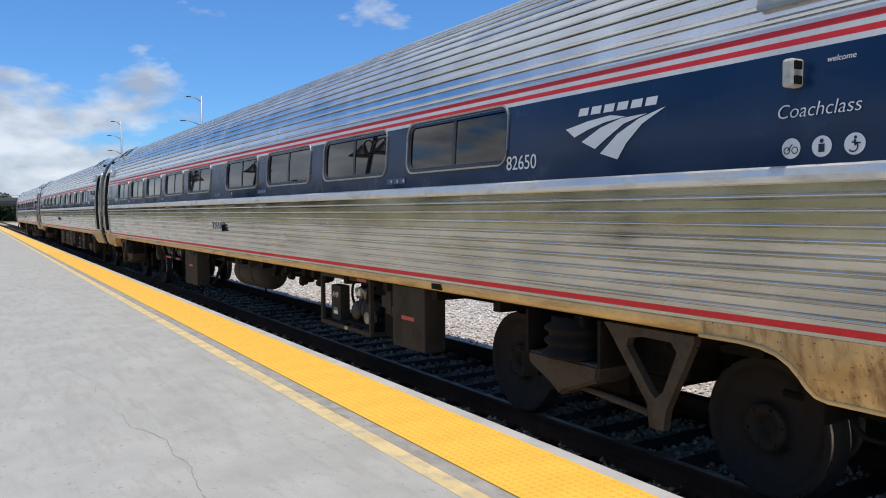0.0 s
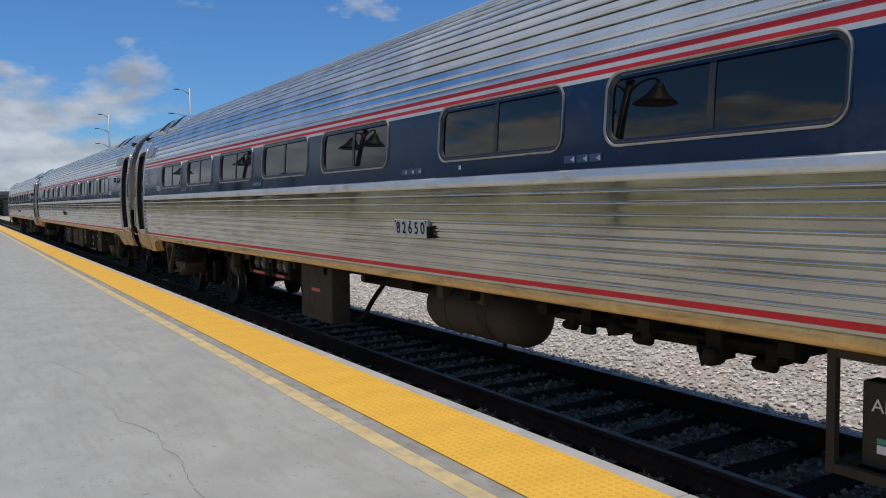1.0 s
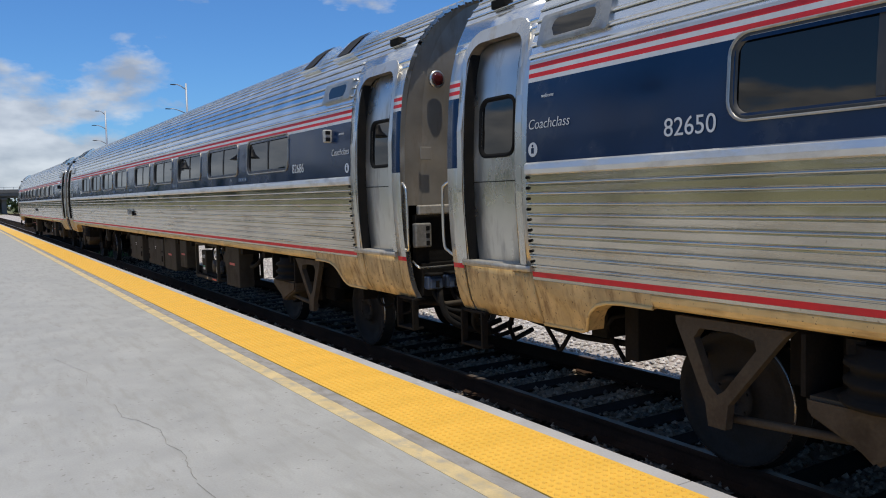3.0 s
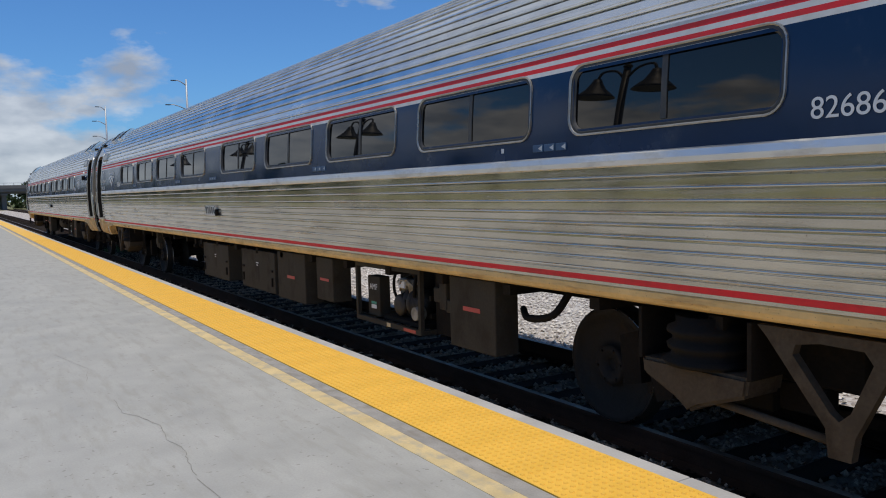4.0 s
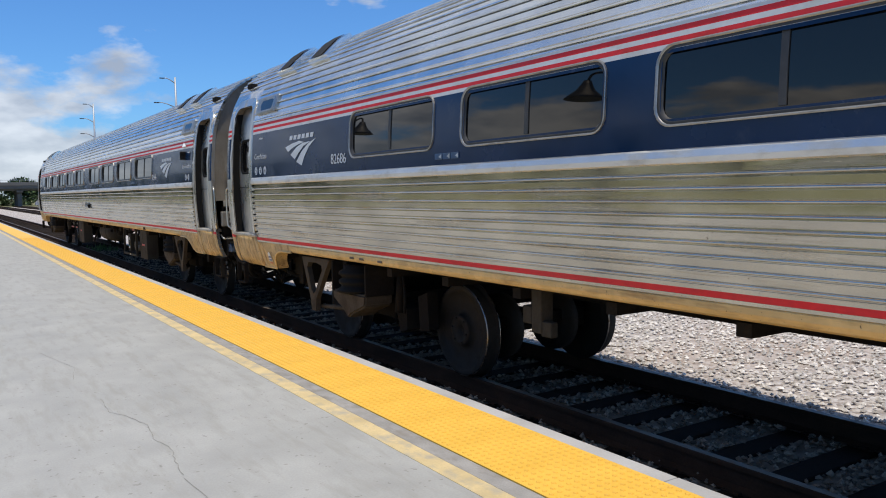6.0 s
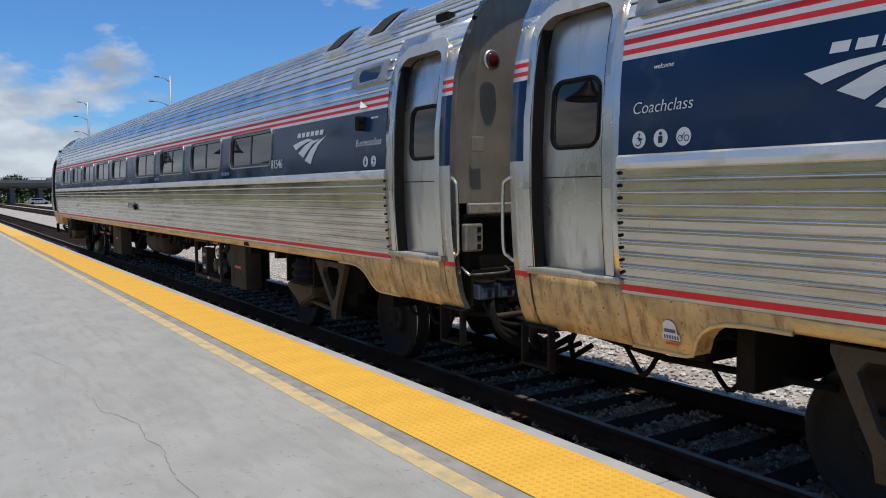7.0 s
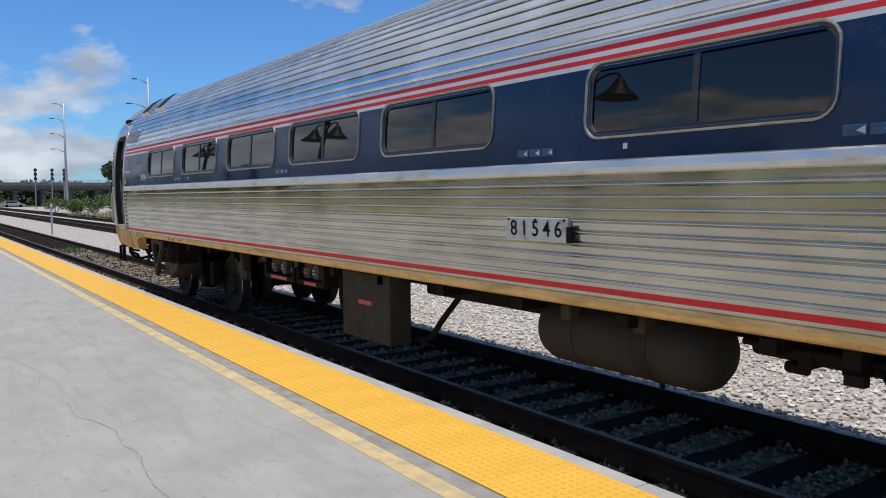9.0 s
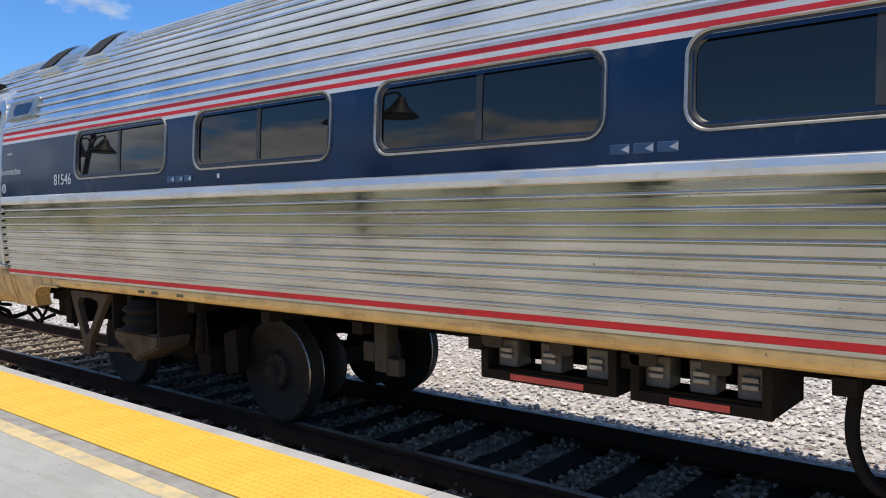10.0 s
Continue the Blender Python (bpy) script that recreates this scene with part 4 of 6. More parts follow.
    part("end_grab_bar", tube(bend([(-1.46, ye - s * 0.02, 1.26), (-1.45, ye + s * 0.06, 1.215), (-1.40, ye + s * 0.08, 1.20), (-1.05, ye + s * 0.08, 1.205), (-1.0, ye - s * 0.02, 1.24)]), 0.011, 8), STEEL_DOOR, car)
    for x in (-1.29, -1.08):
        b0, b1 = sorted((ye, ye + s * 0.11))
        jr = part("jumper_socket", boxes((x - 0.075, x + 0.075, b0, b1, 0.985, 1.12), bevel=0.022), JUMPERM, car, "square blue-grey electrical jumper socket")
        c0, c1 = sorted((ye + s * 0.112, ye + s * 0.135))
        part("lid", boxes((x - 0.065, x + 0.065, c0, c1, 0.995, 1.095), bevel=0.01), JUMPERM, jr)
        part("lid_latch", boxes((x - 0.018, x + 0.018, *sorted((ye + s * 0.136, ye + s * 0.155)), 1.01, 1.075), bevel=0.006), RUBBER, jr)
        part("lid_hinge", boxes((x - 0.07, x + 0.07, *sorted((ye + s * 0.02, ye + s * 0.15)), 1.122, 1.145), bevel=0.008), RUBBER, jr)
        part("cable", tube(bend([(x, ye + s * 0.05, 0.99), (x + 0.02, ye + s * 0.09, 0.90), (x + 0.09, ye + s * 0.16, 0.80), (x + 0.25, ye + s * 0.24, 0.76)]), 0.022, 8), RUBBER, jr)
    part("end_pipe", tube([(-1.25, ye + s * 0.10, 0.86), (-1.2, ye + s * 0.14, 0.845), (-0.6, ye + s * 0.14, 0.85)], 0.024, 8), TRUCKM, car)
    part("angle_cock", tube([(-1.24, ye + s * 0.10, 0.98), (-1.25, ye + s * 0.12, 0.86), (-1.22, ye + s * 0.18, 0.76), (-1.08, ye + s * 0.22, 0.68), (-1.05, ye + s * 0.24, 0.60)], [0.03, 0.035, 0.025, 0.03, 0.035], 8), UNDER, car)
    part("jumper_cable", tube(bend([(-1.25, ye + s * 0.1, 0.96), (-1.22, ye + s * 0.2, 0.72), (-1.0, ye + s * 0.3, 0.60), (-0.7, ye + s * 0.33, 0.66)]), 0.028, 8), RUBBER, car)
    part("air_hose", tube([(-0.9, ye, 0.88), (-0.86, ye + s * 0.16, 0.66), (-0.7, ye + s * 0.3, 0.50), (-0.45, ye + s * 0.34, 0.56)], 0.024, 8), RUBBER, car)
    # handrail and the stirrup step under the corner
    x = -side_u(1.7) - 0.045
    part("handrail", tube(bend([(-side_u(2.0) + 0.03, E(0.30), 2.0), (-side_u(1.95) + 0.01, E(0.235), 1.965), (-side_u(1.9) + 0.005, E(0.205), 1.90), (-side_u(1.7) + 0.005, E(0.20), 1.48), (-side_u(1.4) + 0.01, E(0.235), 1.40), (-side_u(1.4) + 0.03, E(0.30), 1.36)]), 0.013, 8), STEEL_DOOR, car, "bent steel grab rail")
    y0, y1 = rng(0.30, 0.62)
    st = part("stirrup_step", boxes((-1.49, -1.43, y0, y0 + 0.022, 0.60, 0.90), (-1.49, -1.43, y1 - 0.022, y1, 0.60, 0.90), (-1.49, -1.36, y0 + 0.022, y1 - 0.022, 0.60, 0.622), bevel=0.003), UNDER, car, "flat-bar stirrup step under the corner")
    part("step_bracket", boxes((-1.47, -1.36, y0 - 0.02, y1 + 0.02, 0.885, 0.91), bevel=0.004), UNDER, st)
    # roof end: smooth cap over the vestibule
    y0, y1 = rng(0.29, 1.372)
    pr = shell2([(u, z) for u, z in roof_profile(True) if z > 3.30])
    part("roof_end", sweep(pr, y0, y1, close=True, smooth=False), STEEL, car, "plain stainless roof end over the vestibule")
    part("far_end_side", sweep([(-1.60, 0.92), (-1.60, 2.6), (-1.55, 2.9), (-1.37, 3.32), (-1.33, 3.32), (-1.5, 2.9), (-1.56, 2.6), (-1.56, 0.92)], y0, y1, close=True), STEEL_LOW, car)
    # small framed vent light beside the door and roof hatches
    y0, y1 = rng(1.45, 2.16)
    bm = ring_mesh(rounded(y0, y1, 2.92, 3.14, 0.03), rounded(y0 + 0.15, y1 - 0.15, 2.97, 3.09, 0.055), 0.034, -0.022)
    v = part("side_vent", bm, RIMM, car, "small framed oval side light")
    part("pane", glass_mesh(y0 + 0.13, y1 - 0.13, 2.96, 3.10, -0.024), GLASSM, v)
    for a in (1.75, 2.75):
        y0, y1 = rng(a, a + 0.52)
        bm = bmesh.new()
        pts = [(1.30, 3.43), (1.20, 3.53), (1.10, 3.625), (0.98, 3.70)]
        fr = [(bm.verts.new((-u - 0.035, y0, z + 0.03)), bm.verts.new((-u - 0.035, y1, z + 0.03))) for u, z in pts]
        lo = [(bm.verts.new((-u + 0.02, y0, z - 0.02)), bm.verts.new((-u + 0.02, y1, z - 0.02))) for u, z in pts]
        for i in range(3):
            bm.faces.new((fr[i][0], fr[i][1], fr[i + 1][1], fr[i + 1][0]))
            bm.faces.new((fr[i][0], fr[i + 1][0], lo[i + 1][0], lo[i][0]))
            bm.faces.new((fr[i][1], lo[i][1], lo[i + 1][1], fr[i + 1][1]))
        bm.faces.new((fr[0][0], lo[0][0], lo[0][1], fr[0][1]))
        bm.faces.new((fr[3][0], fr[3][1], lo[3][1], lo[3][0]))
        bmesh.ops.recalc_face_normals(bm, faces=bm.faces)
        h = part("roof_hatch", bm, STEEL, car, "raised roof ventilator hatch with dark louvre")
        d = (y1 - y0)
        bm = bmesh.new()
        for i in range(3):
            (ua, za), (ub, zb) = pts[i], pts[i + 1]
            q = [(-ua - 0.042, y0 + d * .2, za + 0.036), (-ua - 0.042, y1 - d * .2, za + 0.036), (-ub - 0.042, y1 - d * .2, zb + 0.036), (-ub - 0.042, y0 + d * .2, zb + 0.036)]
            bm.faces.new([bm.verts.new(c) for c in q])
        part("louvre", bm, DARKINT, h)
    part("roof_lug", boxes((-1.36, -1.28, E(0.75) - 0.09, E(0.75) + 0.09, 3.36, 3.43), bevel=0.01), UNDER, car)


def shell2(prof, t=0.03):
    """Inner copy of an arched profile, so that the roof sheet has thickness."""
    return list(prof) + [(u * (1 - t / 1.5), z - t * 0.8) for u, z in prof[::-1]]


LENSM = mat("dark_red_lens", (0.085, 0.014, 0.012), 0.15, 0.0, 0.1, 5, 0.0, 10)
JUMPERM = mat("blue_grey_socket", (0.075, 0.105, 0.16), 0.5, 0.2, 0.2, 5, 0.1, 30)


def build_car(flip, label, group, lo=0.0, hi=0.0):
    Y = Yf(flip)
    car = tagged(new("passenger_car"), label, "railway car", group)
    y0, y1 = BODY0 - MID + lo, BODY1 - MID + hi
    wins = window_edges(flip)
    part("roof", sweep(shell2(roof_profile(True)), y0, y1, close=True), STEEL, car, "fluted stainless steel roof")
    part("window_band", band_mesh(wins, y0, y1), [BLUE, WHITE, RED], car, "dark blue band with red and white pinstripes")
    part("belt_rail", sweep(shell([(side_u(2.010), 2.010), (side_u(2.02) + 0.016, 2.018), (side_u(2.05) + 0.022, 2.050), (side_u(2.085) + 0.016, 2.088), (side_u(2.100), 2.100)], 0.06), y0, y1, close=True), BELT, car, "smooth bright belt rail")
    part("lower_fluting", sweep(shell(flutes(1.306, 2.010, 0.075, 0.018, 0.010, 0.035)), y0, y1, close=True), STEEL_LOW, car, "fluted stainless side sheets with brownish film")
    part("red_stripe", sweep(shell([(side_u(1.268), 1.268), (side_u(1.306), 1.306)], 0.04), y0, y1, close=True), RED, car, "red sill stripe")
    part("far_side", sweep([(-1.52, 1.14), (-1.60, 1.6), (-1.61, 2.1), (-1.59, 2.6), (-1.555, 2.82), (-1.52, 2.82), (-1.55, 2.6), (-1.57, 2.1), (-1.56, 1.6), (-1.48, 1.14)], y0, y1, close=True), STEEL_LOW, car)
    # side sill: rolled bottom edge
    part("sill_strip", sweep([(side_u(1.267), 1.267), (side_u(1.245), 1.246), (1.40, 1.246), (1.40, 1.267)], y0, y1, close=True), STEEL_LOW, car)
    part("side_sill", sweep([(side_u(1.24) - 0.008, 1.245), (side_u(1.23) + 0.002, 1.236), (side_u(1.20) + 0.003, 1.20), (side_u(1.16) - 0.006, 1.168), (side_u(1.15) - 0.045, 1.150), (1.40, 1.150), (1.40, 1.245)], y0 + 1.14, y1 - 1.14, close=True), SILL, car, "yellowed rolled side sill")
    for s in (-1, 1):                    # the drop skirt that sweeps down at the ends
        e = lambda a: s * (MID - a) + (lo if s < 0 else hi)
        o = [(e(1.372), 1.244), (e(1.372), 0.90), (e(1.78), 0.90), (e(1.84), 0.915), (e(1.875), 0.96), (e(1.90), 1.01), (e(1.95), 1.07), (e(2.02), 1.115), (e(2.12), 1.142), (e(2.25), 1.152), (e(2.52), 1.152), (e(2.52), 1.244)]
        bm = bmesh.new()
        f = [bm.verts.new((-side_u(z) - 0.002, y, z)) for y, z in o]
        k = [bm.verts.new((-side_u(z) + 0.15, y, z)) for y, z in o]
        bm.faces.new(f)
        bm.faces.new(k[::-1])
        for i in range(len(o)):
            j = (i + 1) % len(o)
            bm.faces.new((f[i], k[i], k[j], f[j]))
        bmesh.ops.recalc_face_normals(bm, faces=bm.faces)
        sk = part("drop_skirt", bm, SKIRT, car, "dented yellowed skirt sweeping down to the corner")
        part("flange", tube([(-side_u(z) - 0.004, y, z + 0.004) for y, z in o[1:11]], 0.013, 8), SILL, sk)
    for y in (8.72, 8.50, 8.10):          # slotted clips on the sill over the truck
        part("sill_clip", boxes((-side_u(1.20) - 0.012, -side_u(1.20) + 0.01, y - 0.045, y + 0.045, 1.188, 1.211), bevel=0.004), JAMBM, car)
    part("floor_pan", boxes((-1.36, 1.36, -12.2, 12.2, 1.12, 1.24), (-0.22, 0.22, -11.9, 11.9, 0.86, 1.13)), UNDER, car)
    # solid near-black block in place of the saloon's unlit interior
    part("saloon_dark_block", boxes((-1.40, 1.40, -11.45, 11.45, 1.26, 2.95)), DARKINT, car)
    for i in range(-11, 12):
        part("cross_bearer", boxes((-1.40, 1.40, i * 1.02 - 0.05, i * 1.02 + 0.05, 1.04, 1.122)), UNDER, car)
    for s in (-1, 1):                    # bolted end trim of the fluted sheets
        e = s * (MID - 1.386) + (lo if s < 0 else hi)
        for k in range(9):
            z = 1.38 + k * 0.0765
            part("bolt", lathe_into(bmesh.new(), [(-0.016, 0.006), (-0.012, 0.011), (0.004, 0.011)], "x", (-side_u(z) - 0.004, e, z), 8), UNDER, car)
    for a, b in wins:
        o, r, i = rounded(a, b, 2.226, 2.704, 0.12), rounded(a + 0.015, b - 0.015, 2.241, 2.689, 0.108), rounded(a + 0.045, b - 0.045, 2.272, 2.660, 0.085)
        w = part("window", ring_mesh(o, r, 0.016, -0.004), RIMM, car)
        part("rubber_seal", ring_mesh(r, i, 0.003, 0.017), GASKET, w)
        m = (a + b) / 2
        part("pane", glass_mesh(a + 0.03, m + 0.01, 2.255, 2.680, 0.019), GLASSM, w)
        part("pane", glass_mesh(m + 0.01, b - 0.03, 2.255, 2.680, 0.019), GLASSM, w)
        part("mullion", sweep([(side_u(2.28) - 0.012, 2.28), (side_u(2.47) - 0.012, 2.47), (side_u(2.665) - 0.012, 2.665), (side_u(2.665) - 0.03, 2.665), (side_u(2.28) - 0.03, 2.28)], m - 0.022, m + 0.022, close=True), GASKET, w)
    for i, (a, b) in enumerate(wins[:-1]):       # sockets for marker cards under the pillars
        if i in ((0, 2, 4, 5, 7) if flip else (7, 5, 3, 2, 0)):
            yy, x = (b + wins[i + 1][0]) / 2, -side_u(2.17)
            for k in (-0.125, 0.0, 0.125):
                hd = part("card_socket", boxes((x - 0.007, x + 0.01, yy + k - 0.055, yy + k + 0.055, 2.145, 2.195), bevel=0.003), SOCKETM, car)
                flat_on_side("socket_corner", [[(yy + k - 0.052, 2.15), (yy + k - 0.052, 2.19), (yy + k - 0.008, 2.168)]], hd, MARKM, 0.009)
    for k in (1, 5) if flip else (7, 3):
        c = wins[k][0] + 0.325 if flip else wins[k][1] - 0.36
        flat_on_side("small_decal", [[(c, 2.158), (c + 0.035, 2.158), (c + 0.035, 2.192), (c, 2.192)]], car, LETTER, 0.004)
    for s in (-1, 1):
        end_module(car, s, lo if s < 0 else hi)
        truck(car, s * 9.03, s)
    return car


SOCKETM = mat("faded_blue_socket", (0.035, 0.085, 0.17), 0.4, 0.0, 0.2, 9, 0.05, 40)
HOUSEM = mat("weathered_white_housing", (0.50, 0.48, 0.43), 0.5, 0.0, 0.15, 12, 0.1, 40, dirt=(0.25, 0.20, 0.14), dirt_amt=0.35, dirt_scale=(20, 20, 20))
MARKM = mat("faded_marks", (0.45, 0.48, 0.50), 0.5, 0.0, 0.2, 10, 0.0, 20)


# ---------------------------------------------------------------- equipment under the floors
def equipment_box(car, a, b, z0, z1, x0=-1.40, x1=-1.16, tape=0.46, latches=False):
    """A sheet-metal box hung from the floor, with lid seams, hangers and a red label."""
    y0, y1 = min(a, b), max(a, b)
    box = part("equipment_box", boxes((x0, x1, y0, y1, z0, z1), bevel=0.012), BOXES, car, "grey-brown sheet-metal equipment box")
    for yy in (y0 + 0.04, y1 - 0.10):
        part("hanger_strap", boxes((x0 + 0.05, x0 + 0.12, yy, yy + 0.06, z1 - 0.01, 1.16)), UNDER, box)
    m = (y0 + y1) / 2
    if tape:
        part("red_label", boxes((x0 - 0.003, x0 + 0.01, m - 0.13, m + 0.13, z0 + (z1 - z0) * tape, z0 + (z1 - z0) * (tape + 0.06))), REDTAPE, box, "red warning label")
    if latches:
        for yy in (y0 + 0.10, y1 - 0.10):
            bm = boxes((x0 - 0.02, x0 + 0.01, yy - 0.02, yy + 0.02, z0 + 0.10, z0 + 0.22), (x0 - 0.015, x0 + 0.01, yy - 0.035, yy + 0.035, z0 + 0.30, z0 + 0.33), bevel=0.004)
            part("latch", bm, UNDER, box)
        part("stencil", boxes((x0 - 0.002, x0 + 0.01, m - 0.05, m + 0.05, z1 - 0.19, z1 - 0.175), (x0 - 0.002, x0 + 0.01, m - 0.03, m + 0.03, z1 - 0.225, z1 - 0.21)), LETTER, box, "small white stencilled lines")
    return box


def compressor_set(car, a, b, tag_high=False):
    """An open frame with a control box, a compressor with its motor, hoses and a filter."""
    y0, y1 = min(a, b), max(a, b)
    z0, z1 = 0.49, 1.13
    bm = bmesh.new()
    for x in (-1.38, -0.62):
        for y in (y0, y1 - 0.045):
            box_into(bm, x, x + 0.045, y, y + 0.045, z0, z1)
        box_into(bm, x, x + 0.045, y0 + 0.045, y1 - 0.045, z0, z0 + 0.05)
        box_into(bm, x, x + 0.045, y0 + 0.045, y1 - 0.045, z1 - 0.045, z1)
    for y in (y0, y1 - 0.045):
        box_into(bm, -1.335, -0.62, y, y + 0.045, z0, z0 + 0.045)
    fr = part("compressor_frame", bm, BOXES, car, "open steel frame round the air compressor")
    cb = part("control_box", boxes((-1.30, -1.17, y1 - 0.42, y1 - 0.14, z0 + 0.055, z1 - 0.15), bevel=0.01), BOXES, fr, "control box with white stencil and two labels")
    tx = text_part("stencil", "AMF", 0.095, y1 - 0.28, z1 - 0.27, cb)
    tx.matrix_basis = Matrix.Translation((-1.303, y1 - 0.28, z1 - 0.27)) @ Matrix(((0, 0, -1, 0), (-1, 0, 0, 0), (0, 1, 0, 0), (0, 0, 0, 1)))
    part("green_label", boxes((-1.303, -1.29, y1 - 0.34, y1 - 0.22, z0 + 0.185, z0 + 0.212)), GREENL, cb)
    part("white_label", boxes((-1.303, -1.29, y1 - 0.34, y1 - 0.22, z0 + 0.135, z0 + 0.178)), LETTER, cb)
    m = y0 + 0.52
    bm = lathe_into(bmesh.new(), [(-0.27, 0.03), (-0.265, 0.09), (-0.24, 0.10), (-0.235, 0.15)] + [p for k in range(5) for p in ((-0.22 + k * 0.03, 0.15), (-0.215 + k * 0.03, 0.135), (-0.20 + k * 0.03, 0.135), (-0.195 + k * 0.03, 0.15))] + [(-0.06, 0.165), (-0.03, 0.165), (-0.02, 0.12), (0.02, 0.12), (0.03, 0.165), (0.06, 0.165), (0.07, 0.125), (0.2, 0.12), (0.21, 0.07), (0.25, 0.06)], "y", (-1.10, m, z0 + 0.25), 20)
    part("compressor", bm, CASTM, fr, "grimy cast compressor body")
    bm = bmesh.new()
    for k, (yy, an) in enumerate(((m + 0.13, 35), (m - 0.02, -30))):
        d = Vector((-0.15, 0.35 if k == 0 else 0.05, 1)).normalized()
        p = Vector((-1.14, yy, z0 + 0.36))
        tube_into(bm, [p, p + d * 0.08, p + d * 0.09, p + d * 0.14], [0.07, 0.07, 0.09, 0.085], 12)
    part("cylinder_head", bm, CASTL, fr, "pale finned cylinder heads")
    part("tag_plate", boxes((-1.24, -1.22, m + 0.04, m + 0.17, z0 + 0.40, z0 + 0.50), bevel=0.003), LETTER, fr)
    part("air_filter", lathe_into(bmesh.new(), [(-0.10, 0.066), (0.0, 0.07), (0.010, 0.055)], "x", (-1.24, y0 + 0.19, z0 + 0.19), 18), CASTL, fr)
    part("hose", tube(bend([(-1.2, y0 + 0.30, z1), (-1.26, y0 + 0.30, z1 - 0.16), (-1.24, y0 + 0.36, z1 - 0.30), (-1.15, m, z0 + 0.40)]), 0.018, 8), RUBBER, fr)
    part("hose", tube(bend([(-1.1, m + 0.2, z1), (-1.22, m + 0.27, z1 - 0.12), (-1.2, m + 0.3, z0 + 0.3), (-1.1, m + 0.2, z0 + 0.2)]), 0.016, 8), RUBBER, fr)
    part("belt_guard", lathe_into(bmesh.new(), [(-0.02, 0.03), (-0.02, 0.10), (0.0, 0.115), (0.03, 0.115)], "x", (-1.25, m + 0.12, z0 + 0.22), 18), CASTM, fr)
    part("cooling_pipe", tube([(-1.22, m - 0.15, z0 + 0.42), (-1.26, m - 0.05, z0 + 0.50), (-1.25, m + 0.10, z0 + 0.48), (-1.2, m + 0.2, z0 + 0.36)], 0.012, 6), CASTL, fr)
    part("oil_filler", tube([(-1.20, m - 0.2, z0 + 0.36), (-1.24, m - 0.22, z0 + 0.45)], [0.025, 0.03], 10), RUBBER, fr)
    for zz in (0.14, 0.32):
        part("mount_bracket", boxes((-1.22, -1.0, y0 + 0.06, y0 + 0.10, z0 + zz, z0 + zz + 0.05)), UNDER, fr)
    # near-black sheet added to give the darkness behind the compressor
    part("dark_backing", boxes((-0.92, -0.90, y0 + 0.02, y1 - 0.20, z0 + 0.06, z1 - 0.02)), DARKINT, fr)
    part("tray", boxes((-1.30, -0.7, y0 + 0.08, y1 - 0.5, z0 + 0.05, z0 + 0.09)), UNDER, fr)
    zt = z1 - 0.038 if tag_high else z0 + 0.008
    part("red_label", boxes((-1.384, -1.37, y0 + 0.10, y0 + 0.34, zt, zt + 0.032)), REDTAPE, fr)
    part("yellow_label", boxes((-1.384, -1.37, y0 + 0.62, y0 + 0.70, z0 + 0.005, z0 + 0.045)), PALE, fr)


INSM = mat("brown_grey_insulator", (0.125, 0.11, 0.088), 0.6, 0.0, 0.25, 9, 0.2, 40, dirt=(0.05, 0.04, 0.03), dirt_amt=0.4, dirt_scale=(9, 9, 9))
GREENL = mat("green_label", (0.05, 0.28, 0.20), 0.5, 0.0, 0.1, 8, 0.0, 20)
CASTM = mat("oily_cast_metal", (0.026, 0.022, 0.017), 0.6, 0.1, 0.3, 8, 0.3, 40, dirt=(0.05, 0.04, 0.028), dirt_amt=0.25, dirt_scale=(8, 8, 8))
CASTL = mat("pale_aluminium", (0.30, 0.285, 0.25), 0.5, 0.4, 0.2, 8, 0.2, 40, dirt=(0.12, 0.10, 0.08), dirt_amt=0.4, dirt_scale=(9, 9, 9))


def air_tank(car, a, b):
    y0, y1 = min(a, b), max(a, b)
    zc, r, xc = 0.89, 0.255, -1.0
    prof = [(y0, 0.06), (y0 + 0.03, 0.17), (y0 + 0.08, 0.225), (y0 + 0.16, r), (y1 - 0.16, r), (y1 - 0.08, 0.225), (y1 - 0.03, 0.17), (y1, 0.06)]
    t = part("air_tank", lathe_into(bmesh.new(), prof, "y", (xc, 0, zc), 28), BOXES, car, "big dark cylindrical air reservoir")
    for yy in (y0 + 0.45, y1 - 0.45):
        part("strap", lathe_into(bmesh.new(), [(yy - 0.015, r + 0.004), (yy + 0.015, r + 0.004)], "y", (xc, 0, zc), 28), BOXES, t)
        part("bracket", boxes((xc - 0.30, xc - 0.18, yy - 0.05, yy + 0.05, 1.0, 1.16), bevel=0.01), TRUCKM, t)
    part("drain_cock", tube([(xc, y0 + 0.5, zc - r), (xc, y0 + 0.5, zc - r - 0.06)], 0.018), UNDER, t)


